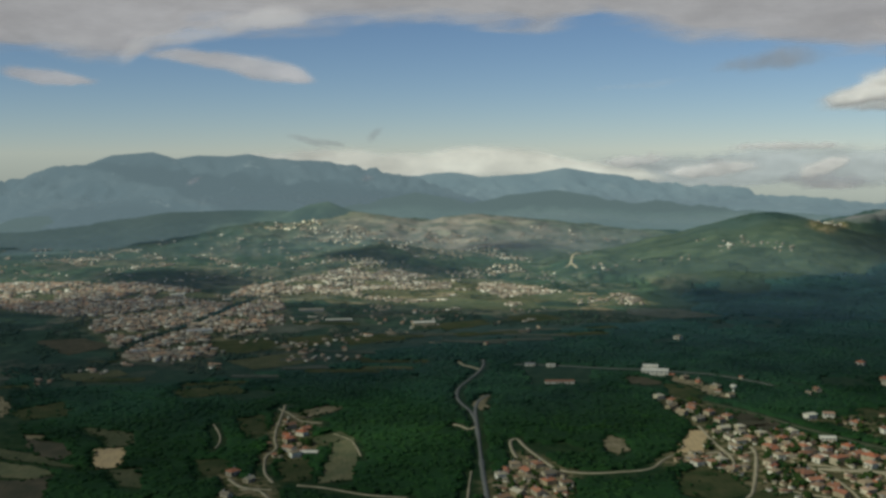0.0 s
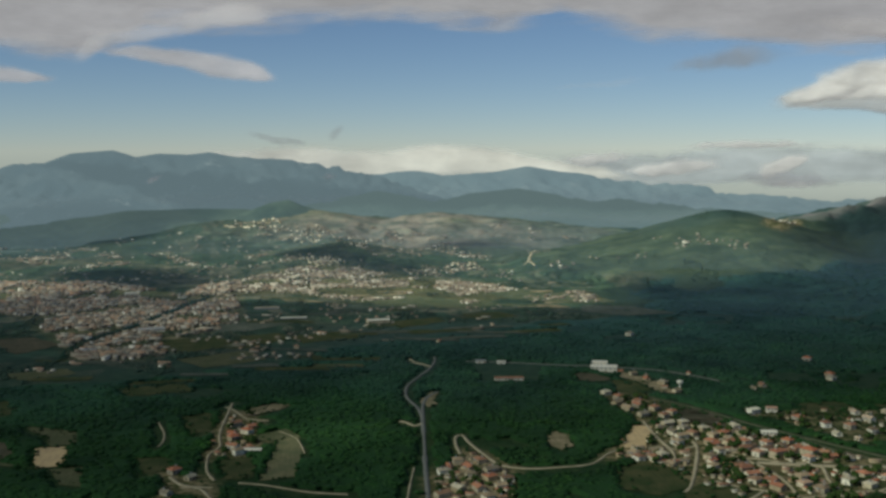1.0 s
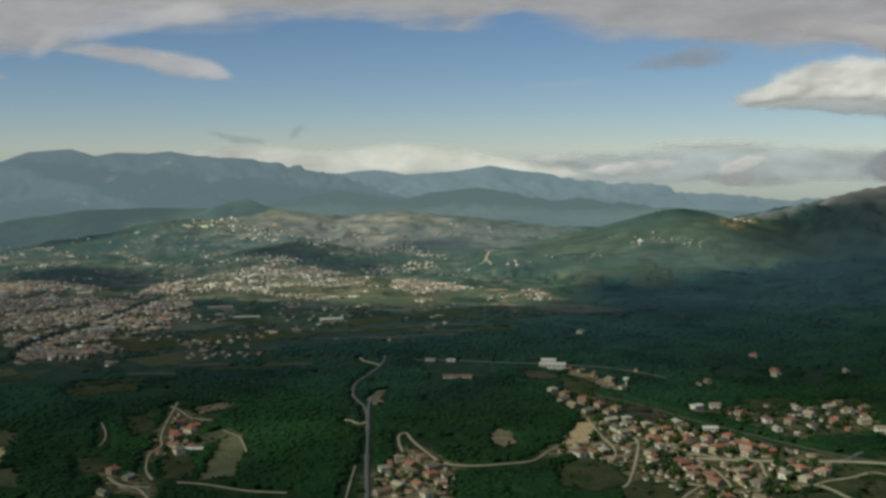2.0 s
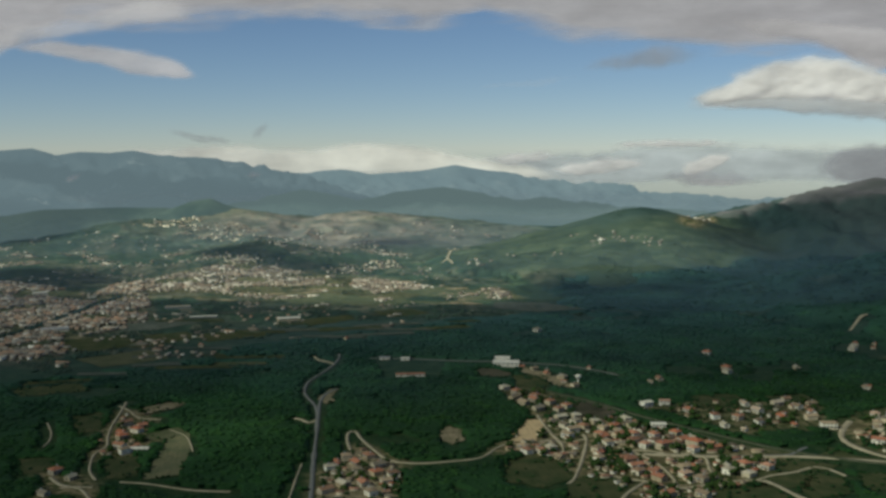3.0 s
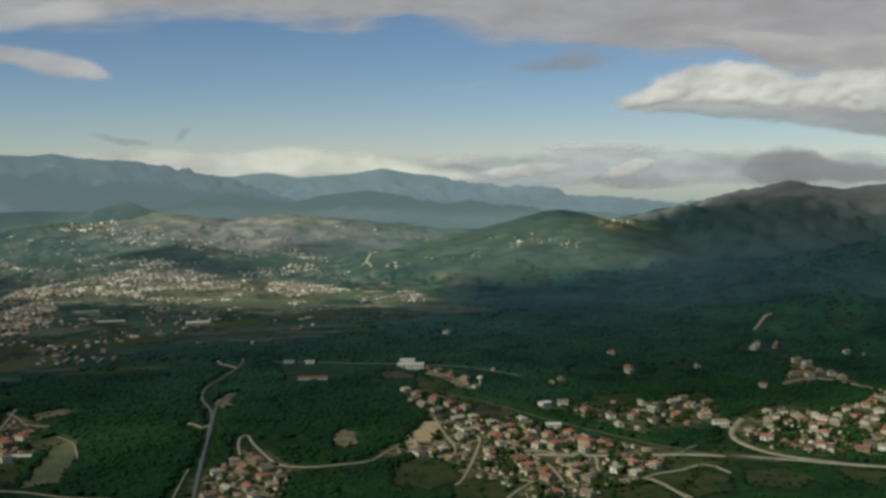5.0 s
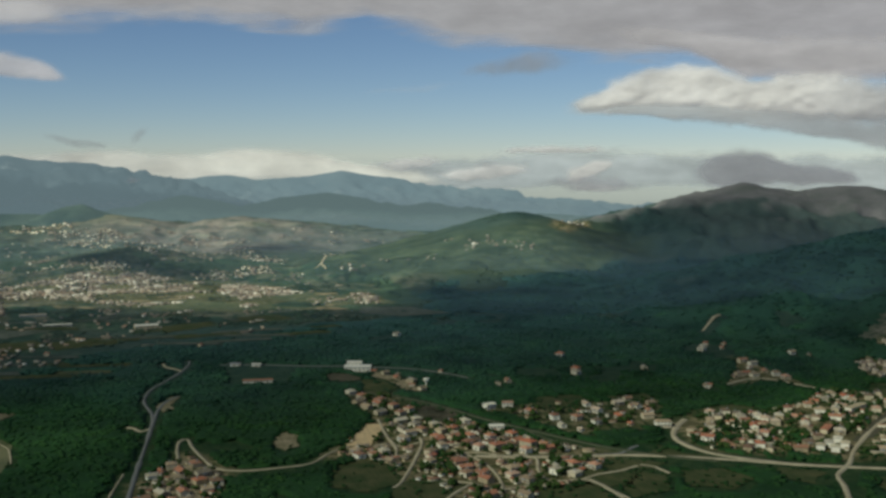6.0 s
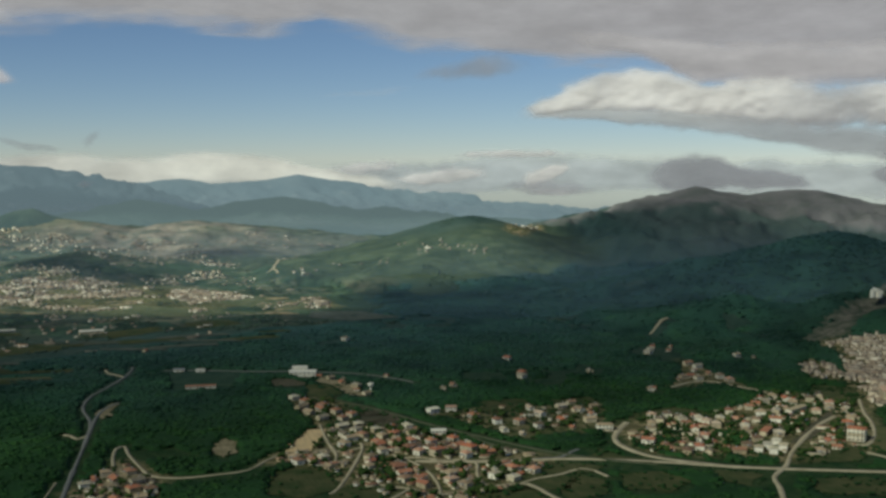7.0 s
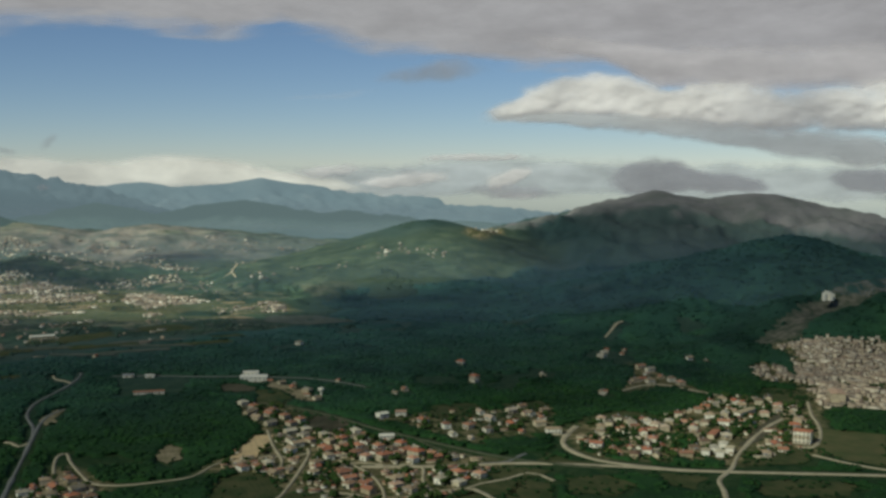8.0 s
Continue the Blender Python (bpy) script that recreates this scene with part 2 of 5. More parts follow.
    c = m.mix(m.mask(m.noise(0.03, 5, 0.6, offset=(3, 55, 0)), 0.56, 0.7), c, m.mix(1.0, c, (1.3, 1.3, 1.0), "MULTIPLY"))
    return m.done(c, m.noise(1.2, 3), 0.5, 0.5)


TILE_STOPS = [(0.0, (0.41, 0.135, 0.065)), (0.16, (0.44, 0.2, 0.11)), (0.3, (0.15, 0.105, 0.065)), (0.42, (0.44, 0.32, 0.19)), (0.54, (0.26, 0.2, 0.12)), (0.66, (0.45, 0.16, 0.08)), (0.78, (0.56, 0.48, 0.33)), (0.9, (0.12, 0.092, 0.06)), (1.0, (0.43, 0.16, 0.085))]
WALL_STOPS = [(0.0, (0.6, 0.52, 0.34)), (0.2, (0.4, 0.31, 0.18)), (0.35, (0.84, 0.76, 0.56)), (0.5, (0.42, 0.34, 0.21)), (0.68, (0.64, 0.53, 0.34)), (0.82, (0.88, 0.82, 0.64)), (1.0, (0.4, 0.34, 0.23))]
M_GROUND = ground_material()
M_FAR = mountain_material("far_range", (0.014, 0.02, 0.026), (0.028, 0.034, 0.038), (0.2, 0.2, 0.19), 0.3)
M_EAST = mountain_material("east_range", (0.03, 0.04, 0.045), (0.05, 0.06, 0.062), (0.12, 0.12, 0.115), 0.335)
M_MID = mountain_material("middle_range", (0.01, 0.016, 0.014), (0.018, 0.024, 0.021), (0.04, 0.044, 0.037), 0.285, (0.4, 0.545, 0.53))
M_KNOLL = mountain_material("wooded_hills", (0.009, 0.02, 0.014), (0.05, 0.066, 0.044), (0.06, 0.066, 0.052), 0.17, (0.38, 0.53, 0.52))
M_TILE = palette("clay_tiles", TILE_STOPS, 0.5)
M_RENDER = palette("rendered_wall", WALL_STOPS, 0.3)
M_TOWN_ROOF = palette("town_roofs", TILE_STOPS, 0.3, island=True)
M_LOW_ROOF = palette("town_brown_roofs", [(0.0, (0.41, 0.22, 0.13)), (0.18, (0.48, 0.38, 0.25)), (0.36, (0.15, 0.125, 0.095)), (0.52, (0.58, 0.34, 0.195)), (0.68, (0.26, 0.24, 0.19)), (0.84, (0.72, 0.64, 0.49)), (1.0, (0.11, 0.1, 0.08))], 0.3, island=True)
M_TOWN_WALL = palette("town_walls", WALL_STOPS, 0.2, island=True, dirt=0.3)
M_PALE_ROOF = palette("pale_roofs", [(0.0, (0.42, 0.34, 0.23)), (0.18, (0.24, 0.17, 0.11)), (0.36, (0.46, 0.38, 0.27)), (0.52, (0.15, 0.11, 0.08)), (0.66, (0.24, 0.21, 0.16)), (0.78, (0.4, 0.26, 0.16)), (0.88, (0.86, 0.78, 0.6)), (1.0, (0.64, 0.55, 0.4))], 0.3, island=True)
# Far walls toned down in place of haze, a few kept bright.
M_DUN_WALL = palette("dimmed_far_walls", [(0.0, (0.28, 0.24, 0.18)), (0.25, (0.15, 0.13, 0.1)), (0.4, (0.36, 0.31, 0.235)), (0.6, (0.18, 0.155, 0.12)), (0.8, (0.3, 0.255, 0.19)), (0.88, (0.86, 0.8, 0.66)), (0.95, (0.74, 0.66, 0.52)), (1.0, (0.22, 0.19, 0.15))], 0.2, island=True)
# Distant copse leaves, paled by colour in place of haze.
M_COPSE = leaf_material("hazed_copse_leaves", (0.045, 0.072, 0.052), (0.06, 0.09, 0.066), True)
M_OLD_ROOF = palette("old_roofs", [(0.0, (0.3, 0.2, 0.13)), (0.2, (0.52, 0.41, 0.28)), (0.4, (0.22, 0.16, 0.11)), (0.6, (0.62, 0.52, 0.38)), (0.75, (0.38, 0.27, 0.18)), (0.9, (0.14, 0.115, 0.085)), (1.0, (0.45, 0.3, 0.2))], 0.3, island=True)
M_OLD_WALL = palette("old_stone_walls", [(0.0, (0.34, 0.26, 0.17)), (0.3, (0.55, 0.45, 0.31)), (0.6, (0.3, 0.23, 0.155)), (0.85, (0.66, 0.57, 0.42)), (1.0, (0.42, 0.34, 0.23))], 0.2, island=True)
M_WHITE = plain("white_sheet_metal", (0.82, 0.75, 0.59), (0.68, 0.61, 0.47), 0.15, 0.5)
M_GREY = plain("grey_concrete", (0.36, 0.35, 0.33), (0.28, 0.27, 0.25), 0.2)
M_GLASS = plain("dark_window", (0.03, 0.035, 0.04), (0.05, 0.055, 0.06), 0.6, 0.15, bump=0.0)
M_GLASS.node_tree.nodes["Principled BSDF"].inputs["Specular IOR Level"].default_value = 0.5
M_DOOR = plain("brown_door", (0.16, 0.09, 0.05), (0.11, 0.06, 0.035), 1.0, 0.6)
M_ASPHALT = plain("worn_asphalt", (0.15, 0.15, 0.13), (0.19, 0.185, 0.16), 0.08)
M_DIRT = plain("pale_gravel_road", (0.44, 0.37, 0.24), (0.31, 0.26, 0.16), 0.1)
M_BALLAST = plain("track_ballast", (0.08, 0.085, 0.05), (0.05, 0.06, 0.03), 0.15)
M_BARK = plain("bark", (0.08, 0.06, 0.04), (0.05, 0.04, 0.03), 2.0)
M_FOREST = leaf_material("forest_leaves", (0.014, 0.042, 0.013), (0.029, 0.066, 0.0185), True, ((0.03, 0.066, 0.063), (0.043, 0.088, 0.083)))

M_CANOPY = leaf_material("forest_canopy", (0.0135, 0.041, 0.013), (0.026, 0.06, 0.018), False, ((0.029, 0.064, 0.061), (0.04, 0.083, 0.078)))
M_LEAF = leaf_material("tree_leaves", (0.022, 0.044, 0.011), (0.05, 0.076, 0.02), False)
# The lit tone holds sunlight in its colour, for fields in the bright band.
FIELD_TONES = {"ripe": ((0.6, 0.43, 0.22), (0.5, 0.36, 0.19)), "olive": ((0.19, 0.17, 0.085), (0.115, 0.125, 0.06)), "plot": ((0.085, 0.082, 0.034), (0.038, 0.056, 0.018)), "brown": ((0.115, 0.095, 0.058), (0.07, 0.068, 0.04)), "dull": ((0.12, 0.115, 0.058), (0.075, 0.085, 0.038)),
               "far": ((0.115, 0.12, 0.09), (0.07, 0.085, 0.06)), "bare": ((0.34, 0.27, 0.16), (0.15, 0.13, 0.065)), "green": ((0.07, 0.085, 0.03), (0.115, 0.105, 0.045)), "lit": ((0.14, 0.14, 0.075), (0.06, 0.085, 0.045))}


def field_material(key):
    a, b = FIELD_TONES[key]
    m = Mat(key + "_field", 0.95)
    c = m.mix(m.mask(m.noise(0.05, 5), 0.35, 0.65), a, b)
    c = m.mix(m.math("MULTIPLY", m.mask(m.noise(0.5, 4, stretch=(1, 0.12, 1)), 0.45, 0.7), 0.5), c, tuple(0.6 * v for v in b))
    return m.done(c, m.noise(0.9, 4, stretch=(1, 0.15, 1)), 0.4, 0.4)


M_FIELD = {key: field_material(key) for key in FIELD_TONES}


def cloud_material(name, tone, glow, dense=1.0, tinge=(1.0, 0.965, 0.94), rag=0.9):
    """White vapour whose thin rims let the sky through; an added glow stands in for scattered light."""
    m = Mat(name, 1.0)
    t = m.t
    t.nodes.remove(m.b)
    streaks = m.noise(0.004, 6, 0.6, (1, 1, 3))
    shade_of = m.mix(m.mask(streaks, 0.32, 0.68), tuple(0.72 * v for v in tone), tuple(min(0.9, 1.15 * v) for v in tone))
    diffuse = m.node("ShaderNodeBsdfDiffuse")
    m.link(shade_of, diffuse.inputs["Color"])
    through_light = m.node("ShaderNodeBsdfTranslucent")
    through_light.inputs["Color"].default_value = (*tone, 1)
    body = m.node("ShaderNodeMixShader")
    body.inputs[0].default_value = 0.35
    m.link(diffuse.outputs[0], body.inputs[1])
    m.link(through_light.outputs[0], body.inputs[2])
    lit = m.node("ShaderNodeEmission", Strength=glow)
    m.link(m.mix(m.mask(streaks, 0.32, 0.68), tuple(0.85 * v for v in tinge), tuple(1.1 * v for v in tinge)), lit.inputs["Color"])
    both = m.node("ShaderNodeAddShader")
    m.link(body.outputs[0], both.inputs[0])
    m.link(lit.outputs[0], both.inputs[1])
    clear = m.node("ShaderNodeBsdfTransparent")
    fade = m.node("ShaderNodeMixShader")
    ragged = m.mask(m.math("ADD", m.attribute("vapour"), m.math("MULTIPLY", m.math("SUBTRACT", m.noise(0.012, 7, 0.62), 0.5), rag)), 0.0, 1.0)
    m.link(m.math("MULTIPLY", ragged, m.math("MULTIPLY", m.mask(m.attribute("vapour"), 0.0, 0.5), dense)), fade.inputs[0])
    m.link(clear.outputs[0], fade.inputs[1])
    m.link(both.outputs[0], fade.inputs[2])
    m.link(fade.outputs[0], t.nodes["Material Output"].inputs["Surface"])
    return m.m


# ---- mesh helpers ----
def mesh_of(name, verts, faces, material, smooth_faces=False):
    me = bpy.data.meshes.new(name)
    me.from_pydata(verts, [], faces)
    me.materials.append(material)
    if smooth_faces:
        me.polygons.foreach_set("use_smooth", [True] * len(me.polygons))
    me.update()
    return me


def grid_mesh(name, X, Y, Z, material, attributes=None):
    """A sheet from arrays of rows and columns."""
    rows, cols = X.shape
    k = np.arange(rows * cols).reshape(rows, cols)
    quads = np.stack([k[:-1, :-1], k[:-1, 1:], k[1:, 1:], k[1:, :-1]], -1).reshape(-1, 4)
    me = bpy.data.meshes.new(name)
    me.vertices.add(rows * cols)
    me.vertices.foreach_set("co", np.stack([X, Y, Z], -1).astype(np.float32).ravel())
    me.loops.add(quads.size)
    me.loops.foreach_set("vertex_index", quads.astype(np.int32).ravel())
    me.polygons.add(len(quads))
    me.polygons.foreach_set("loop_start", np.arange(0, quads.size, 4, dtype=np.int32))
    me.update(calc_edges=True)
    me.polygons.foreach_set("use_smooth", np.ones(len(quads), dtype=bool))
    for key, values in (attributes or {}).items():
        me.attributes.new(key, "FLOAT", "POINT").data.foreach_set("value", np.asarray(values, np.float32).ravel())
    me.materials.append(material)
    me.update()
    return me


def joined(name, verts, faces, material):
    """One mesh out of many polygons given as equal-sized index rows (arrays)."""
    me = bpy.data.meshes.new(name)
    n, size = faces.shape
    me.vertices.add(len(verts))
    me.vertices.foreach_set("co", verts.astype(np.float32).ravel())
    me.loops.add(n * size)
    me.loops.foreach_set("vertex_index", faces.astype(np.int32).ravel())
    me.polygons.add(n)
    me.polygons.foreach_set("loop_start", np.arange(0, n * size, size, dtype=np.int32))
    me.materials.append(material)
    me.update(calc_edges=True)
    return me


def part(name, data, parent, label="", at=(0, 0, 0), turn=0.0):
    ob = new(name, data)
    ob.parent = parent
    ob.matrix_basis = pose(*at, 0, 0, turn)
    return tagged(ob, label)


def inside(x, y, poly):
    """Which points lie in a polygon (arrays)."""
    hits = np.zeros(np.shape(x), bool)
    for (ax, ay), (bx, by) in zip(poly, poly[1:] + poly[:1]):
        if ay != by:
            hits ^= ((ay > y) != (by > y)) & (x < (bx - ax) * (y - ay) / (by - ay) + ax)
    return hits


def curve_points(points, step=8.0):
    """A smooth line through the corners of a road."""
    p = np.array(points, float)
    p = np.vstack([2 * p[0] - p[1], p, 2 * p[-1] - p[-2]])
    out = []
    for a, b, c, d in zip(p, p[1:], p[2:], p[3:]):
        n = max(2, int(np.hypot(*(c - b)) / step))
        for s in np.arange(n) / n:
            out.append(0.5 * (2 * b + (c - a) * s + (2 * a - 5 * b + 4 * c - d) * s * s + (3 * b - a - 3 * c + d) * s ** 3))
    out.append(p[-2])
    return np.array(out)


# ---- plan of roads, fields and settlements ----
ROADS = {
    "main_road": (3.6, [(97, 718), (104, 800), (110, 877), (118, 965), (124, 1038), (130, 1092), (139, 1127), (151, 1147)]),
    "winding_road": (3, [(124, 1038), (123, 1078), (117, 1119), (117, 1151), (124, 1190), (141, 1234), (158, 1280), (168, 1323), (170, 1349)]),
    "hairpin": (2.6, [(159, 1284), (151, 1302), (142, 1315), (139, 1338)]),
    "side_lane": (2.8, [(121, 1014), (113, 1006), (107, 1020), (101, 1025)]),
    "lane_a": (2.4, [(143, 904), (143, 934), (146, 960), (153, 967), (156, 938), (164, 896), (172, 867), (193, 855), (221, 856), (247, 862), (268, 890), (286, 906)]),
    "track": (1.6, [(100, 870), (94, 833), (86, 779)]),
    "street_a": (2.9, [(297, 779), (305, 789), (320, 822), (336, 861), (350, 899), (353, 918)]),
    "street_b": (2.6, [(331, 994), (326, 936), (325, 891), (319, 865)]),
    "street_c": (2.9, [(329, 804), (342, 786), (359, 775), (372, 754), (391, 756), (416, 761), (444, 762), (453, 737), (455, 709)]),
    "street_d": (2.8, [(444, 762), (460, 771), (479, 775), (501, 785)]),
    "street_e": (2.6, [(359, 775), (341, 757), (326, 737), (315, 716)]),
    "street_f": (2.4, [(370, 872), (378, 852), (384, 825), (383, 785), (376, 754)]),
    "street_g": (2.3, [(415, 844), (430, 830), (419, 793), (416, 761)]),
    "highway": (5.2, [(383, 848), (419, 836), (455, 826), (493, 820), (516, 814), (546, 801), (587, 780), (626, 756), (667, 736), (708, 718), (777, 688), (867, 645)]),
    "bend_road": (5.2, [(626, 756), (598, 780), (578, 803), (570, 834), (573, 862), (590, 891), (613, 918)]),
    "cross_street": (3.8, [(608, 656), (629, 693), (642, 720), (670, 745), (701, 781), (749, 827), (787, 859), (819, 881)]),
    "loop_street": (3.4, [(767, 789), (777, 781), (806, 807), (837, 850), (857, 886), (892, 938)]),
    "east_lane": (3.4, [(761, 759), (772, 729), (788, 702), (819, 678)]),
    "rail_track": (3, [(341, 1112), (378, 1076), (407, 1023), (429, 968), (462, 907), (492, 855), (518, 822), (549, 794), (571, 780)]),
    "rail_spur": (2, [(452, 923), (457, 895), (466, 866), (482, 844)]),
    "farm_lane": (2.3, [(-64, 1123), (-65, 1082), (-67, 1026), (-66, 985), (-63, 956), (-70, 933), (-70, 909), (-67, 880), (-59, 855)]),
    "south_lane": (2.6, [(-95, 870), (-84, 848), (-68, 835), (-57, 807)]),
    "edge_lane": (1.7, [(-40, 847), (-20, 839), (1, 825), (18, 815), (44, 807)]),
    "hill_road": (4.5, [(552, 2583), (508, 2423), (492, 2360), (471, 2320)]),
    "hill_road_b": (3.5, [(492, 2360), (493, 2318), (492, 2292)]),
    "village_lane": (3.4, [(733, 1051), (772, 1071), (797, 1063), (811, 1026), (821, 998)]),
    "street_h": (3, [(451, 827), (478, 825), (503, 823), (519, 836), (528, 842)]),
    "street_i": (2.6, [(504, 787), (513, 779), (517, 759)]),
    "street_j": (2.4, [(449, 761), (453, 746), (455, 728), (459, 708)]),
    "street_k": (2.4, [(306, 900), (318, 905), (331, 895), (350, 903)]),
    "street_l": (2.4, [(366, 860), (386, 859), (402, 847)]),
    "west_lane": (1.4, [(-128, 1050), (-118, 1011), (-115, 981), (-117, 962)]),
    "west_lane_b": (2.2, [(-83, 840), (-73, 841), (-59, 837)]),
    "avenue": (7, [(-168, 2046), (-200, 1931), (-224, 1810), (-246, 1706), (-266, 1619), (-294, 1512), (-292, 1390)]),
    "farm_lane_b": (1.4, [(-69, 1107), (-58, 1088), (-45, 1055), (-24, 1044)]),
    "farm_lane_c": (1.6, [(-13, 1002), (2, 978), (8, 949), (11, 924)]),
    "works_lane": (1.3, [(205, 1313), (257, 1297), (310, 1275), (352, 1264)]),
    "works_lane_b": (1.0, [(376, 1252), (420, 1228), (452, 1192), (470, 1160)]),
    "scar": (3.6, [(875, 1366), (892, 1381), (907, 1394), (920, 1398)]),
}
FIELDS = {
    "ripe_a": [(-224, 972), (-197, 974), (-187, 934), (-193, 912), (-209, 909)],
    "dull_d": [(-252, 1053), (-220, 1038), (-197, 1023), (-191, 981), (-213, 978), (-224, 1010), (-236, 1025)],
    "brown_d": [(-294, 1016), (-257, 998), (-236, 951), (-251, 939), (-280, 978)],
    "plot_t": [(-341, 1129), (-297, 1165), (-274, 1107), (-316, 1084)],
    "bare_d": [(-296, 1030), (-280, 1026), (-275, 1012), (-291, 1015)],
    "bare_e": [(-289, 1133), (-276, 1129), (-276, 1117)],
    "bare_f": [(-392, 1208), (-364, 1199), (-337, 1105), (-360, 1107)],
    "olive_d": [(-315, 947), (-261, 923), (-237, 901), (-251, 884), (-298, 897)],
    "plot_a": [(-195, 1213), (-122, 1223), (-107, 1187), (-171, 1172)],
    "plot_b": [(-108, 1070), (-81, 1083), (-72, 1016), (-90, 998)],
    "plot_c": [(-132, 928), (-104, 930), (-95, 891), (-121, 878)],
    "plot_d": [(-60, 912), (-32, 922), (-27, 860), (-52, 854)],
    "strip": [(-343, 1005), (-300, 978), (-272, 962), (-237, 927), (-205, 907), (-242, 921), (-270, 937), (-330, 965)],
    "dull": [(-197, 905), (-171, 909), (-159, 851), (-179, 861)],
    "brown": [(-305, 890), (-258, 880), (-239, 895), (-231, 850), (-230, 825), (-285, 831)],
    "dull_e": [(-36, 988), (-4, 1013), (5, 987), (-13, 968), (-33, 968)],
    "olive_b": [(-13, 968), (5, 987), (10, 939), (5, 891), (6, 857), (-24, 851), (-18, 904)],
    "ripe_c": [(316, 980), (333, 974), (305, 900), (283, 908)],
    "bare_a": [(227, 947), (242, 972), (249, 951), (244, 919), (232, 905), (225, 921)],
    "fallow": [(385, 1046), (400, 1017), (405, 958), (379, 965), (364, 990)],
    "yard": [(378, 1222), (393, 1196), (404, 1150), (410, 1112), (398, 1108), (384, 1122), (376, 1160), (364, 1204)],
    "brown_e": [(308, 1190), (324, 1228), (346, 1216), (356, 1186), (340, 1172)],
    "plot_s": [(352, 1182), (372, 1178), (382, 1128), (364, 1104), (342, 1120)],
    "yard_b": [(142, 1148), (154, 1141), (144, 1090), (133, 1077), (132, 1109)],
    "village_a": [(388, 751), (414, 758), (443, 760), (451, 736), (446, 708), (397, 719)],
    "village_b": [(296, 776), (328, 800), (353, 773), (325, 734), (285, 743)],
    "village_d": [(266, 850), (292, 861), (311, 832), (308, 786), (276, 775), (250, 798)],
    "village_e": [(436, 933), (452, 909), (463, 871), (444, 865), (427, 894)],
    "village_f": [(494, 777), (511, 754), (495, 717), (463, 707), (460, 727)],
    "village_g": [(452, 818), (497, 806), (530, 788), (512, 772), (450, 785)],
    "fallow_b": [(384, 1056), (411, 1017), (404, 978), (379, 967), (363, 994)],
    "village_h": [(703, 790), (759, 787), (769, 768), (738, 736), (685, 747)],
    "plot_j": [(606, 752), (631, 737), (637, 722), (615, 704), (596, 723)],
    "plot_k": [(441, 787), (477, 782), (493, 760), (471, 731), (429, 742)],
    "plot_l": [(527, 762), (565, 758), (573, 730), (545, 709), (513, 723)],
    "plot_m": [(665, 709), (705, 699), (739, 675), (709, 651), (648, 671)],
    "plot_n": [(505, 1043), (552, 1050), (559, 1011), (527, 992), (496, 1004)],
    "plot_o": [(577, 1028), (627, 1033), (625, 1002), (586, 989)],
    "plot_p": [(341, 1073), (374, 1061), (377, 1029), (346, 1012), (334, 1034)],
    "plot_q": [(624, 946), (685, 962), (710, 938), (666, 927), (626, 920)],
    "plot_r": [(894, 1019), (922, 996), (898, 936), (863, 936), (862, 984)],
    "village_c": [(544, 843), (553, 817), (582, 789), (569, 786), (529, 810)],
    "grass_a": [(829, 834), (871, 797), (796, 710), (777, 734), (773, 766)],
    "bottom": [(114, 834), (150, 901), (176, 874), (166, 768), (108, 773)],
    "brown_b": [(713, 803), (822, 898), (844, 909), (745, 813)],
    "brown_c": [(-432, 1551), (-368, 1573), (-317, 1513), (-358, 1435)],
    "dull_b": [(-151, 1378), (-69, 1435), (-38, 1362), (-111, 1315)],
    "dull_c": [(-340, 1308), (-274, 1332), (-254, 1300), (-313, 1273)],
    "bare_b": [(-56, 1081), (-32, 1110), (-2, 1116), (-14, 1088), (-39, 1067)],
    "old_bare": [(1134, 1109), (1130, 1055), (1041, 955), (991, 942)],
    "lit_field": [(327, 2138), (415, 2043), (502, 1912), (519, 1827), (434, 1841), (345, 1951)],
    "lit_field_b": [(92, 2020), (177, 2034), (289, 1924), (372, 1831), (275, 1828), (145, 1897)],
    "plot_e": [(-11, 1562), (72, 1600), (85, 1526), (5, 1488)],
    "plot_f": [(129, 1689), (222, 1724), (223, 1660), (148, 1605)],
    "plot_g": [(-184, 1543), (-116, 1580), (-87, 1500), (-135, 1430), (-182, 1461)],
    "plot_h": [(256, 1765), (323, 1774), (347, 1705), (276, 1661)],
    "plot_i": [(-91, 1566), (-27, 1595), (-10, 1530), (-63, 1469)],
    "far_field": [(473, 1804), (547, 1759), (589, 1658), (508, 1659), (454, 1731)],
    "far_field_b": [(-127, 1730), (-48, 1756), (-11, 1713), (-78, 1625), (-135, 1617)],
    "strip_far": [(18, 1323), (80, 1315), (78, 1297), (18, 1305)],
}
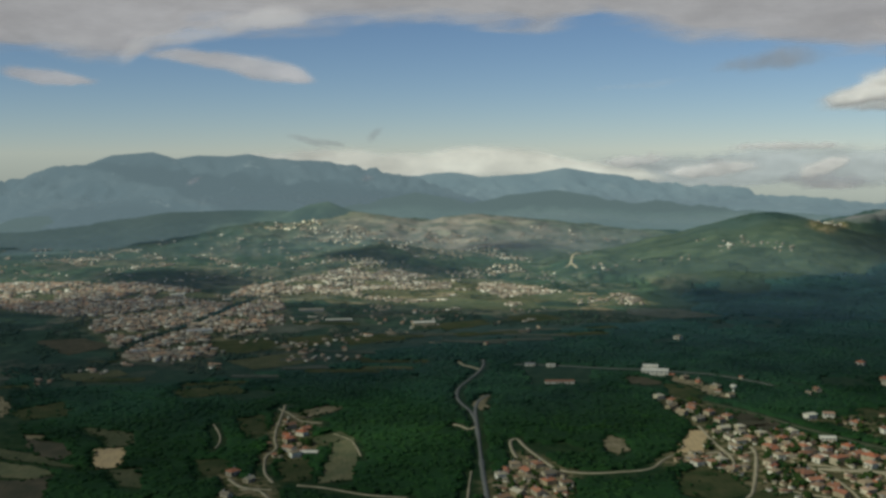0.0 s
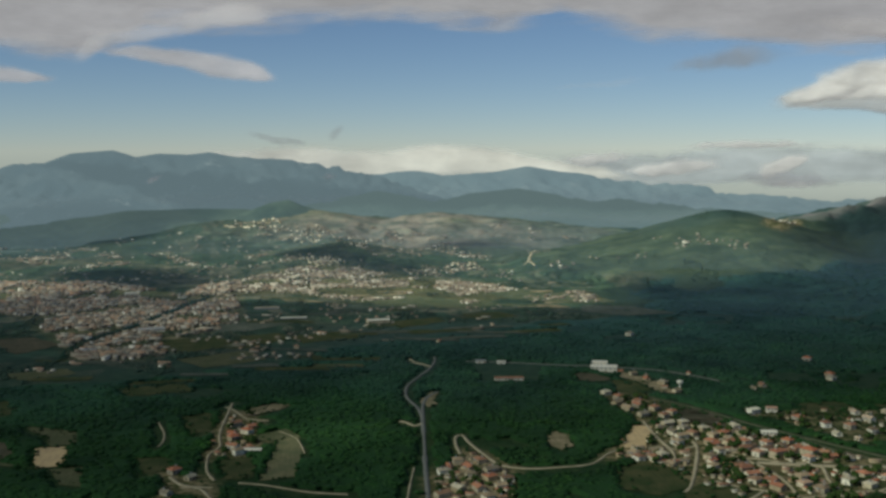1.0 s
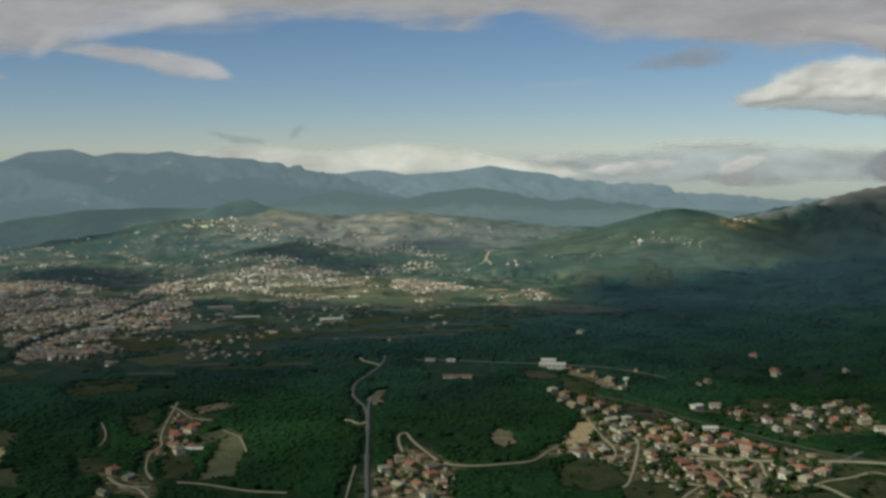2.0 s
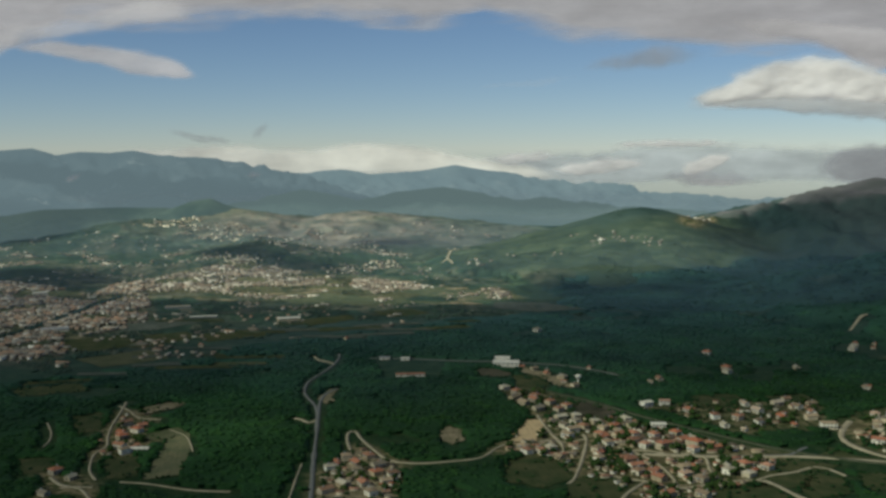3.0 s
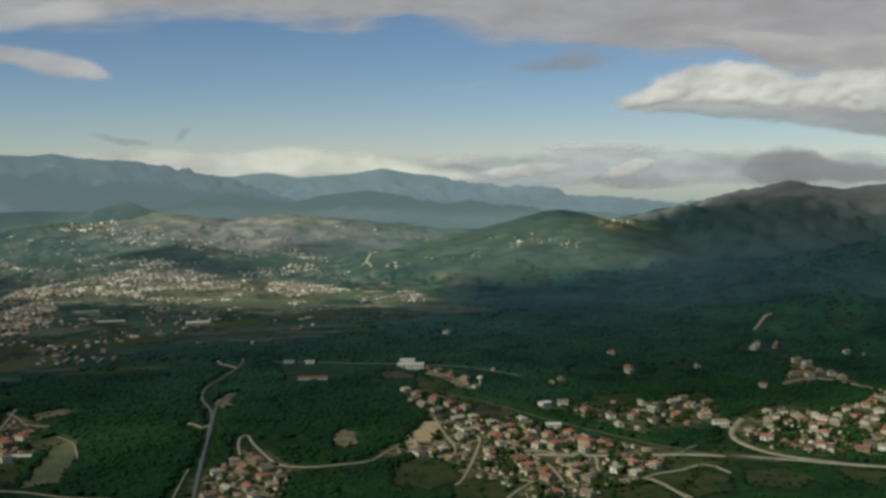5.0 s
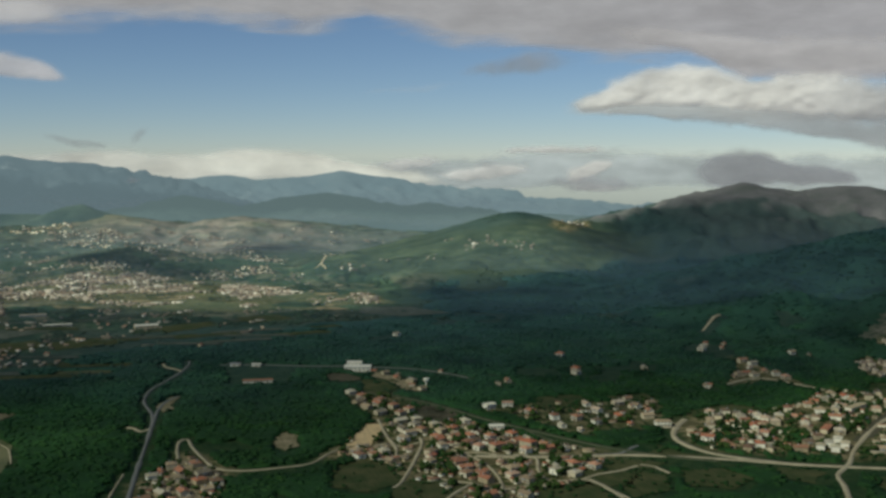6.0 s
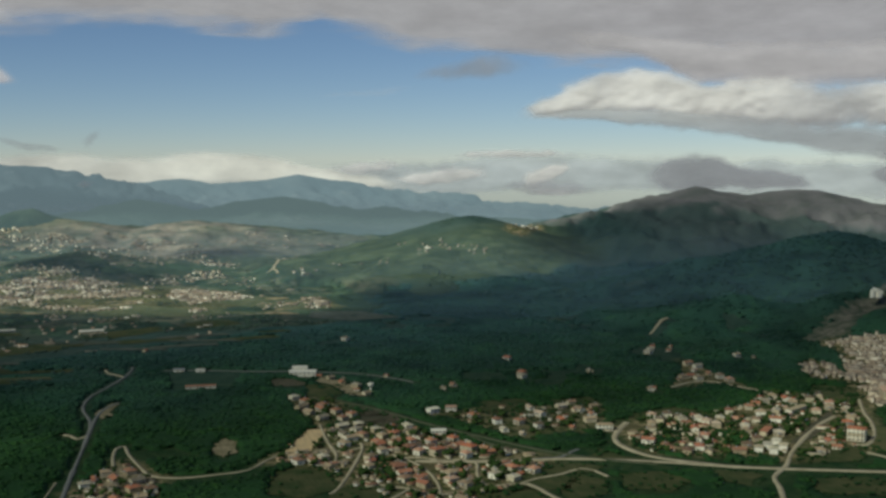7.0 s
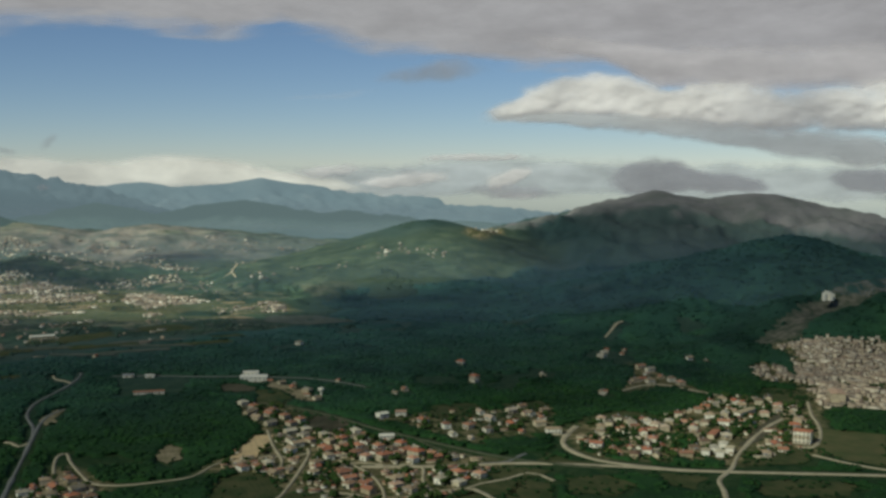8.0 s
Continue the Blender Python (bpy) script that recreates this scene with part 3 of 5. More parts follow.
SETTLED = {
    "village": [(264, 882), (278, 906), (326, 979), (402, 971), (427, 914), (453, 873), (494, 822), (442, 757), (383, 727), (341, 731), (333, 780), (314, 799), (313, 840), (293, 865)],
    "village_east": [(596, 900), (644, 931), (730, 928), (827, 996), (852, 981), (875, 907), (769, 768), (682, 759), (645, 786), (585, 816)],
    "hamlet": [(438, 1026), (524, 1013), (621, 997), (586, 905), (511, 894), (482, 917), (464, 970)],
    "hamlet_west": [(319, 1120), (362, 1110), (372, 1011), (329, 1000), (324, 1055)],
    "crossing": [(149, 915), (176, 881), (166, 768), (109, 772), (115, 839)],
    "farm": [(-71, 1082), (-42, 1079), (-27, 943), (-46, 924), (-70, 921)],
    "south_farm": [(-99, 886), (-75, 865), (-58, 818), (-92, 821)],
    "hill_lane": [(742, 1061), (830, 1189), (818, 1106), (820, 1030), (794, 1058)],
    "old_village": [(1030, 1180), (1047, 1176), (1080, 1162), (1113, 1137), (1139, 1131), (1122, 1065), (1024, 963), (955, 944), (908, 904), (878, 906), (900, 972), (983, 1075), (1020, 1143)],
    "old_village_b": [(946, 1126), (980, 1140), (985, 1089), (933, 1019), (915, 1050)],
    "old_village_c": [(940, 943), (1017, 965), (1014, 934), (954, 867), (908, 896)],
    "town": [(-837, 2298), (-699, 2283), (-407, 2222), (-309, 2155), (-221, 2045), (-191, 2181), (-149, 2216), (-113, 1966), (-98, 1692), (-171, 1571), (-195, 1391), (-271, 1389), (-337, 1572), (-440, 1807), (-582, 1895), (-701, 1921)],
    "town_hill": [(-150, 2223), (-62, 2332), (35, 2403), (107, 2353), (217, 2222), (381, 2093), (401, 1973), (279, 1861), (89, 1971), (-13, 2087), (-119, 2070)],
    "town_rest": [(486, 1974), (520, 1981), (519, 1827), (474, 1845)],
    "suburb": [(-862, 3127), (-442, 2807), (-15, 2560), (10, 2381), (-263, 2440), (-689, 2491)],
    "suburb_b": [(90, 2545), (217, 2821), (297, 2399), (402, 2349), (361, 2172), (220, 2258), (192, 2498)],
    "plateau_houses": [(-308, 3187), (-83, 3200), (138, 3002), (396, 3063), (562, 2767), (381, 2535), (42, 2832), (-278, 3031)],
    "ridge_houses": [(1019, 2314), (1175, 2604), (1142, 2426), (1032, 2269)],
    "slope_houses": [(783, 2266), (830, 2255), (899, 2228), (946, 2180), (898, 2151), (801, 2197)],
    "slope_houses_b": [(699, 2183), (723, 2134), (715, 2019), (809, 2065), (807, 2022), (693, 2022)],
    "outskirts": [(-130, 1916), (86, 1902), (269, 1790), (430, 1710), (320, 1571), (195, 1514), (20, 1424), (-85, 1461)],
    "lit_strip": [(9, 2131), (166, 2171), (318, 2117), (411, 2022), (469, 1905), (414, 1799), (273, 1816), (27, 1928)],
    "edge_houses": [(-377, 1398), (-222, 1385), (-155, 1571), (21, 1547), (18, 1357), (-200, 1243), (-345, 1232)],
    "road_houses": [(211, 1332), (293, 1285), (270, 1185), (205, 1192)],
}


SETTLED["hillside_farms"] = [(540, 2230), (760, 2080), (1120, 2130), (1000, 2300), (700, 2380)]
SETTLED["cluster_a"] = [(-8, 2456), (49, 2460), (97, 2397), (35, 2366)]
SETTLED["cluster_b"] = [(323, 2405), (395, 2455), (387, 2334), (299, 2314)]
SETTLED["cluster_c"] = [(-253, 3094), (-83, 3225), (-60, 3140), (-80, 3071)]
SETTLED["cluster_d"] = [(-46, 2894), (45, 2987), (42, 2818), (-45, 2842)]
SETTLED["country"] = [(-900, 2050), (-100, 1750), (450, 1780), (560, 2300), (800, 2700), (820, 3000), (-300, 3250), (-1100, 3150)]

# gaps between the houses that are overgrown with trees
GROVES = [[(622, 881), (654, 882), (631, 838), (602, 836)], [(675, 861), (693, 850), (678, 805), (657, 818)], [(780, 905), (836, 941), (761, 854), (709, 805)], [(350, 864), (369, 864), (358, 811), (341, 815)], [(454, 934), (466, 913), (449, 879), (438, 892)]]

# ---- ground ----
def near_poly(x, y, poly, soft):
    """1 inside a polygon, fading over soft metres outside."""
    d = np.full(np.shape(x), 1e9)
    for (ax, ay), (bx, by) in zip(poly, poly[1:] + poly[:1]):
        dx, dy = bx - ax, by - ay
        s = np.clip(((x - ax) * dx + (y - ay) * dy) / (dx * dx + dy * dy), 0, 1)
        d = np.minimum(d, np.hypot(x - ax - s * dx, y - ay - s * dy))
    return np.where(inside(x, y, poly), 1.0, np.clip(1 - d / soft, 0, 1))


def land_cover(x, y, z):
    r = np.hypot(x - HUB[0], y - HUB[1])
    n = fbm(x / 240, y / 240, 4)
    right = x - 0.30 * y
    farm = smooth(1500, 1950, r + 150 * n + 300 * (1 - smooth(-100, 200, x))) * (1 - smooth(-60, 120, right + 90 * n))
    farm = np.maximum(farm, 0.15 * smooth(0.15, 0.45, n) * (1 - smooth(1350, 1500, r)) * (1 - smooth(300, 500, right)))
    rim = np.interp(x, [470, 581, 658, 734, 853, 983, 1110, 1193, 1260], [2230, 2125, 2062, 1995, 2005, 2030, 2130, 2170, 2250])
    meadow = smooth(-20, 40, y - rim + 25 * n) * smooth(440, 560, x) * (1 - smooth(1160, 1260, x)) * (1 - smooth(2520, 2720, y))
    meadow = meadow * (1 - 0.95 * np.exp(-(((x - 930) / 170) ** 2 + ((y - 2430) / 95) ** 2) ** 2))
    meadow = np.maximum(meadow, smooth(0.1, 0.5, fbm(x / 150 + 9, y / 150, 4)) * smooth(1500, 1900, r) * 0.5 * (1 - smooth(250, 450, right)))
    dry = np.exp(-(((x - 330) / 430) ** 2 + ((y - 3060) / 330) ** 2) ** 2) * smooth(-0.5, 0.05, n + 0.1)
    bare_from = 128 - 52 * smooth(1600, 1900, x)
    rock = smooth(bare_from - 10, bare_from + 10, z + 45 * fbm(x / 130, y / 130, 5)) * smooth(1200, 1500, x) * smooth(1900, 2100, r)
    # Pale crest rock, which also stands in for the sunlit rim.
    rock = np.maximum(rock, smooth(-26, -6, y + 8 * n - np.interp(x, [1159, 1246, 1356, 1481, 1564], [2449, 2477, 2515, 2542, 2543])) * smooth(1170, 1230, x) * (1 - smooth(1500, 1560, x)) * (1 - smooth(2580, 2620, y)))
    # A little rock tone over the flank lightens it as haze would.
    rock = np.maximum(rock, 0.2 * smooth(30, 70, z) * smooth(1300, 1420, x) * smooth(2350, 2500, r))
    scree = (0.9 * near_poly(x, y, [(1020, 1185), (1065, 1196), (1107, 1224), (1190, 1275), (1226, 1262), (1265, 1250), (1335, 1245), (1350, 1290), (1226, 1292), (1150, 1275), (1095, 1248), (1025, 1202)], 20.0) * smooth(-0.9, -0.4, fbm(x / 30, y / 30, 4)))
    scree = scree * smooth(-0.5, 0.2, fbm(x / 22 + 5, y / 22, 4) + 0.25)
    settled = np.zeros(np.shape(x))
    for key, poly in SETTLED.items():
        if not key.startswith("cluster") and key not in ("country", "suburb", "suburb_b", "plateau_houses", "edge_houses", "outskirts", "lit_strip", "road_houses", "slope_houses", "slope_houses_b", "hillside_farms"):
            settled = np.maximum(settled, near_poly(x, y, poly, 18.0) * {"hamlet": 0.6, "town": 0.45, "town_hill": 0.6}.get(key, 0.9))
    wild = (1 - smooth(-420, -120, x + 0.1 * (y - 2900))) * smooth(2700, 2950, r)
    farm = farm * (1 - 0.75 * wild)
    # Grows with distance, spreading the hazy pasture tone.
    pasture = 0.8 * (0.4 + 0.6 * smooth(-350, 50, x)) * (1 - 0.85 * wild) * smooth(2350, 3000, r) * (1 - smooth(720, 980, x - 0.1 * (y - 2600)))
    return {"pasture": pasture, "farm": farm, "meadow": meadow, "dry": dry, "rock": rock, "scree": scree, "settled": settled}


def build_ground():
    fine = np.radians(np.arange(-24.0, 50.01, 0.16))
    coarse = np.radians(np.arange(50.0, 336.1, 4.0))[1:]
    az = np.concatenate([fine, coarse[:-1], fine[:1] + 2 * np.pi])
    r = np.concatenate([[0.05, 60, 150, 280, 400], np.geomspace(480, 4960, 380), [5600, 6500]])
    R, A = np.meshgrid(r, az, indexing="ij")
    X, Y = HUB[0] + R * np.sin(A), HUB[1] + R * np.cos(A)
    Z = height(X, Y)
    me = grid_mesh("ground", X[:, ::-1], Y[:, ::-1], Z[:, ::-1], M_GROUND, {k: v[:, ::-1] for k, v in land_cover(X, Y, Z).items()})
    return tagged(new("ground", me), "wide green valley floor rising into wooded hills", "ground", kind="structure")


build_ground()


def mountain_range(keys, material, r0, r1, label):
    az = np.radians(np.arange(-26.0, 50.01, 0.17))
    R, A = np.meshgrid(np.linspace(r0, r1, 80), az, indexing="ij")
    X, Y = HUB[0] + R * np.sin(A), HUB[1] + R * np.cos(A)
    Z = np.full(X.shape, -25.0)
    for key in keys:
        Z = np.maximum(Z, ridge_height(X, Y, FAR_RIDGES[key]) - 4)
    me = grid_mesh("mountain_range", X[:, ::-1], Y[:, ::-1], Z[:, ::-1], material)
    return tagged(new("mountain_range", me), label, "mountain", "far ranges", "structure")


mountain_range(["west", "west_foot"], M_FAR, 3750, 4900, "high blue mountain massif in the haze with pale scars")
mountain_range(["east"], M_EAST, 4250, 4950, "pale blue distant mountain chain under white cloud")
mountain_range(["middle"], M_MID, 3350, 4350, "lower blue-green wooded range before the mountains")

# Nearer hills given the same glowing material, for a hazy tone.
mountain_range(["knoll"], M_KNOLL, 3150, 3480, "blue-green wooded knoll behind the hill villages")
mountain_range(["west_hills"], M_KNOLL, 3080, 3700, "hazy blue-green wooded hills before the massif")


def build_road(key, width, line):
    p = curve_points(line)
    side = np.gradient(p, axis=0)
    side = np.stack([-side[:, 1], side[:, 0]], -1) / (np.hypot(side[:, 0], side[:, 1])[:, None] + 1e-9)
    rail = key.startswith("rail")
    rows = []
    for offset, lift in ((-0.62, -0.6), (-0.5, 0.55), (0.0, 0.65), (0.5, 0.55), (0.62, -0.6)):
        q = p + side * (offset * width * (1 + 0.5 * fbm(p[:, 0] / 19, p[:, 1] / 19, 3)))[:, None]
        rows.append(np.column_stack([q, height(q[:, 0], q[:, 1]) + lift + (0.5 if rail else 0)]))
    v = np.array(rows)
    wide = key in ("main_road", "winding_road", "street_h", "works_lane", "works_lane_b")
    mat = M_BALLAST if rail or key == "avenue" else M_ASPHALT if wide else M_DIRT
    me = grid_mesh("road", v[:, :, 0], v[:, :, 1], v[:, :, 2], mat)
    label = "railway track on a low dark ballast bank" if rail else "pale worn country highway" if key in ("highway", "bend_road") else "grey asphalt country road" if wide else "dark tree-lined avenue through the town" if key == "avenue" else "pale gravel lane"
    return tagged(new("railway" if rail else "road", me), label, "railway" if rail else "road", "roads of the valley", "structure")


for key, (width, line) in ROADS.items():
    build_road(key, width, line)


def build_field(poly, tone, label, lift=0.45):
    bm = bmesh.new()
    ring = np.array(poly + poly[:1], float)
    p = np.concatenate([a + (b - a) * np.arange(n)[:, None] / n for a, b in zip(ring, ring[1:]) for n in (max(2, int(np.hypot(*(b - a)) / 5)),)])
    ragged = {"bare": 9.0, "plot": 9.0, "brown": 6.0, "lit": 12.0}.get(tone, 2.5)
    p = p + np.column_stack([fbm(p[:, 0] / 17, p[:, 1] / 17, 3), fbm(p[:, 1] / 17 + 7, p[:, 0] / 17, 3)]) * ragged
    z = height(p[:, 0], p[:, 1]) + lift
    ring = [bm.verts.new((a, b, c)) for (a, b), c in zip(p, z)]
    bm.faces.new(ring)
    bmesh.ops.triangulate(bm, faces=bm.faces[:])
    me = bpy.data.meshes.new("field")
    bm.to_mesh(me)
    bm.free()
    if sum(f.normal.z for f in me.polygons) < 0:
        me.flip_normals()
    me.materials.append(M_FIELD[tone])
    return tagged(new("field", me), label, "field", "fields of the valley", "structure")


FIELD_KINDS = {"ripe": ("ripe", "stubble field, pale straw colour"), "strip": ("dull", "long strip of dry grass"), "dull": ("dull", "dull olive field"), "brown": ("brown", "ploughed brown field"),
               "olive": ("olive", "dry olive-coloured meadow"), "bare": ("bare", "bare pale earth clearing"), "fallow": ("brown", "brown fallow field"), "yard": ("bare", "gravel yard beside the road"),
               "village": ("plot", "dry grassy plot between the houses"), "plot": ("plot", "small brown-green plot among the woods"), "grass": ("green", "green meadow by the lane"), "bottom": ("bare", "trodden earth round the houses"), "old": ("bare", "bare slope by the old village"),
               "lit": ("lit", "yellow-green field in a sunlit tone"), "far": ("far", "grey-brown field at the wood's edge")}
for key, poly in FIELDS.items():
    tone, label = FIELD_KINDS[key.split("_")[0]]
    build_field(poly, tone, label)



def far_strips(seed, count, poly, tones, length, depth):
    """Long narrow fields, seen edge-on, between the woods and the town."""
    rnd = random.Random(seed)
    xs, ys = [p[0] for p in poly], [p[1] for p in poly]
    made = 0
    while made < count:
        x, y = rnd.uniform(min(xs), max(xs)), rnd.uniform(min(ys), max(ys))
        if not inside(np.array([x]), np.array([y]), poly)[0] or inside(np.array([x]), np.array([y]), SETTLED["town"])[0]:
            continue
        w, d, lean = rnd.uniform(*length), rnd.uniform(*depth), rnd.uniform(-0.35, 0.15)
        corners = [(x + a * w, y + b * d + lean * a * w) for a, b in ((-0.5, -0.5 * rnd.uniform(0.4, 1)), (0.5, -0.5), (0.5 * rnd.uniform(0.6, 1), 0.5), (-0.5, 0.5 * rnd.uniform(0.5, 1)))]
        tone = rnd.choice(tones)
        FIELDS["strip_%d_%d" % (seed, made)] = corners
        build_field(corners, tone, STRIP_LABELS[tone], 0.5 + 0.02 * made)
        made += 1


STRIP_LABELS = {"far": "grey-brown strip of ploughed land", "dull": "dull olive strip of grass", "plot": "narrow brown-green plot between hedges", "lit": "yellow-green strip of pasture", "bare": "pale strip of bare earth", "brown": "dark brown ploughed strip"}
far_strips(1, 28, [(-180, 1400), (100, 1380), (330, 1520), (520, 1700), (420, 1830), (150, 1900), (-90, 1850), (-140, 1600)], ("far", "far", "plot"), (40, 120), (10, 26))
far_strips(2, 12, [(-420, 1230), (-120, 1230), (60, 1280), (60, 1400), (-180, 1380), (-420, 1420)], ("plot", "far"), (40, 100), (10, 22))
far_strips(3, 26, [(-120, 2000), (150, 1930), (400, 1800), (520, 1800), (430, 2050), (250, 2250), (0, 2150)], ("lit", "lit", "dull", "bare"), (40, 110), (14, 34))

# ---- clouds ----
# Sunlit and shaded cloud parts are told apart by tone and glow.
M_CLOUD = cloud_material("sunlit_cloud", (0.62, 0.575, 0.545), 0.12, tinge=(1.0, 0.955, 0.945), rag=0.5)
M_CREAM_CLOUD = cloud_material("cream_cloud", (0.6, 0.565, 0.49), 0.24, tinge=(1.0, 0.95, 0.88), rag=0.25)
M_PALE_CLOUD = cloud_material("pale_grey_cloud", (0.44, 0.445, 0.445), 0.115, 0.85, tinge=(0.95, 1.0, 1.01), rag=0.3)
M_GREY_CLOUD = cloud_material("grey_cloud", (0.35, 0.325, 0.325), 0.29, tinge=(1.0, 0.94, 0.94), rag=0.3)
M_BASE_CLOUD = cloud_material("shaded_cloud", (0.25, 0.25, 0.245), 0.22, tinge=(1.0, 0.985, 0.97), rag=0.4)
M_LOW_CLOUD = cloud_material("low_grey_cloud", (0.2, 0.18, 0.18), 0.26, tinge=(1.0, 0.94, 0.94), rag=0.3)
M_DARK_CLOUD = cloud_material("dark_scud", (0.14, 0.145, 0.16), 0.2)
M_STREAK_CLOUD = cloud_material("pale_streak", (0.42, 0.39, 0.38), 0.33, tinge=(1.0, 0.93, 0.91), rag=0.25)
# Translucent tones for the sheets that stand in for haze.
M_GLOW_HAZE = cloud_material("glowing_haze", (0.3, 0.33, 0.33), 0.1, tinge=(0.9, 1.0, 1.03), rag=0.2)
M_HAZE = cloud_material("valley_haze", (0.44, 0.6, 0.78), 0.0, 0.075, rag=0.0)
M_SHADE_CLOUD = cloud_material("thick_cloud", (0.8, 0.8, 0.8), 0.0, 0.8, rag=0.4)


def cloud_shell(name, vapour, shells, material, label, thin=False):
    """A closed puffed body out of a near and a far sheet; vapour (0 to 1) says how dense it is."""
    rows, cols = vapour.shape
    k = np.arange(rows * cols).reshape(rows, cols)
    keep = (vapour[:-1, :-1] + vapour[1:, 1:] + vapour[:-1, 1:] + vapour[1:, :-1]) > 0
    front = np.stack([k[:-1, :-1], k[:-1, 1:], k[1:, 1:], k[1:, :-1]], -1)[keep]
    back = front[:, ::-1] + rows * cols
    if thin:
        shells, back = shells[:1], back[:0]
    me = joined(name, np.concatenate(shells), np.concatenate([front, back]), material)
    me.polygons.foreach_set("use_smooth", np.ones(len(me.polygons), dtype=bool))
    me.attributes.new("vapour", "FLOAT", "POINT").data.foreach_set("value", np.tile(np.clip(vapour, 0, 1).astype(np.float32).ravel(), len(shells)))
    return tagged(new(name, me), label, "cloud", "clouds", "structure")


def blobs(U, V, shapes):
    """Soft union of ellipses (u, v, half width, half height, tilt in degrees, strength)."""
    total = np.ones_like(U)
    for u, v, a, b, tilt, s in shapes:
        c, n = math.cos(radians(tilt)), math.sin(radians(tilt))
        x, y = (U - u) * c + (V - v) * n, (V - v) * c - (U - u) * n
        y = np.where(y < 0, y * 1.25, y)
        total = total * (1 - np.clip(s, 0, 0.97) * np.exp(-1.3 * np.hypot(x / a, y / b) ** 2.4))
    return 1 - total


VIEW_AZ = radians(11.73)


def sky_cloud(dist, shapes, depth, material, label, rough=0.35, grain=1.0, veil=1.0, thin=False):
    """A cloud in the sky ahead; shapes in thousandths of the distance: right of and above the middle heading."""
    k = dist / 1000
    lo_u, hi_u = min(s[0] - 1.8 * s[2] for s in shapes), max(s[0] + 1.8 * s[2] for s in shapes)
    span = [max(s[3], abs(math.sin(radians(s[4]))) * s[2]) * 2.0 for s in shapes]
    lo_v, hi_v = min(s[1] - h for s, h in zip(shapes, span)), max(s[1] + h for s, h in zip(shapes, span))
    step = max(1.2, (hi_u - lo_u) / 260)
    U, V = np.meshgrid(np.arange(lo_u, hi_u, step), np.arange(lo_v, hi_v, step * 0.8), indexing="xy")
    bend = 7 * grain * fbm(U / (30 * grain) + 5, V / (18 * grain), 4)
    d = blobs(U + bend, V + 0.45 * grain * 7 * fbm(U / (24 * grain), V / (14 * grain) + 9, 4), shapes)
    d = veil * smooth(0.1, 1.0, d + rough * fbm(U / (34 * grain), V / (13 * grain), 6) * smooth(0.02, 0.35, d) + 0.4 * rough * fbm(U / (9 * grain), V / (5 * grain), 4) * smooth(0.05, 0.3, d))
    d[0], d[-1], d[:, 0], d[:, -1] = 0, 0, 0, 0
    theta = np.arctan(U / 1000)
    reach_x, reach_y = np.sin(VIEW_AZ + theta), np.cos(VIEW_AZ + theta)
    puff = np.sqrt(np.clip(d, 0, 1)) * depth * (0.5 + 0.5 * (0.5 + 0.5 * fbm(U * k / 130, V * k / 60, 4)))
    z = 253 + V * k * np.cos(theta)
    shells = [np.stack([HUB[0] + reach_x * (dist - sign * puff), HUB[1] + reach_y * (dist - sign * puff), z], -1).reshape(-1, 3) for sign in (1, -0.6)]
    return cloud_shell("cloud", d, shells, material, label, thin)


sky_cloud(3150, [(216, 47, 30, 13, 14, 0.8), (250, 54, 40, 21, 8, 0.97), (292, 59, 48, 25, 0, 0.99), (335, 54, 36, 24, -8, 0.97), (375, 49, 60, 22, -4, 0.97), (422, 52, 50, 23, 4, 0.97), (462, 45, 46, 22, -8, 0.97), (525, 49, 54, 26, 0, 0.97), (620, 53, 90, 33, 0, 0.97)], 75, M_CLOUD,
          "large white cumulus bank with a grey underside", 0.2, 1.5)
sky_cloud(3420, [(270, 108, 50, 12, -8, 0.9), (335, 96, 55, 19, -10, 0.97), (352, 84, 40, 16, -14, 0.97), (400, 86, 66, 22, -3, 0.97), (470, 86, 80, 24, 0, 0.97), (570, 88, 90, 28, 0, 0.97)], 14, M_LOW_CLOUD, "grey cloud layer hanging low behind the cumulus bank", 0.14, 2.0)
# Darker sheet added before the bank; its colour gives the underside shade.
sky_cloud(3060, [(262, 38, 60, 8, -2, 0.95), (330, 34, 60, 12, -5, 0.97), (410, 27, 70, 15, -8, 0.97), (490, 17, 70, 18, -9, 0.97), (570, 10, 80, 20, -6, 0.97)], 24, M_BASE_CLOUD, "grey sheet for the shaded base of the cumulus bank", 0.16, 1.8, 0.7)
sky_cloud(2700, [(152, 80, 38, 13, 3, 0.97), (120, 77, 28, 8, 6, 0.8), (172, 88, 34, 12, 0, 0.6)], 16, M_DARK_CLOUD, "small grey cloud scrap", 0.2, 1.6, 0.42)
sky_cloud(3200, [(-390, 90, 46, 7, -7, 0.7), (-345, 85, 46, 11, -9, 0.9), (-308, 79, 38, 13, -11, 0.97), (-286, 74, 24, 10, -12, 0.9), (-535, 76, 56, 11, -5, 0.95), (-495, 72, 34, 6, -4, 0.9)], 14, M_GREY_CLOUD, "long thin grey-white cloud streak", 0.12, 1.8, 0.7)
sky_cloud(3230, [(-430, 98, 28, 12, 35, 0.9), (-385, 108, 46, 12, 14, 0.9), (-325, 121, 50, 15, 12, 0.97), (-290, 123, 32, 13, 0, 0.95), (-500, 105, 60, 13, 4, 0.6)], 16, M_STREAK_CLOUD, "soft pale streak below the grey cloud layer", 0.12, 1.9, 0.45)
sky_cloud(4300, [(60, 62, 40, 4, 6, 0.8), (30, 58, 40, 3, 3, 0.7)], 4, M_CLOUD, "faint wisp of high cloud", 0.3, 0.8, 0.16)
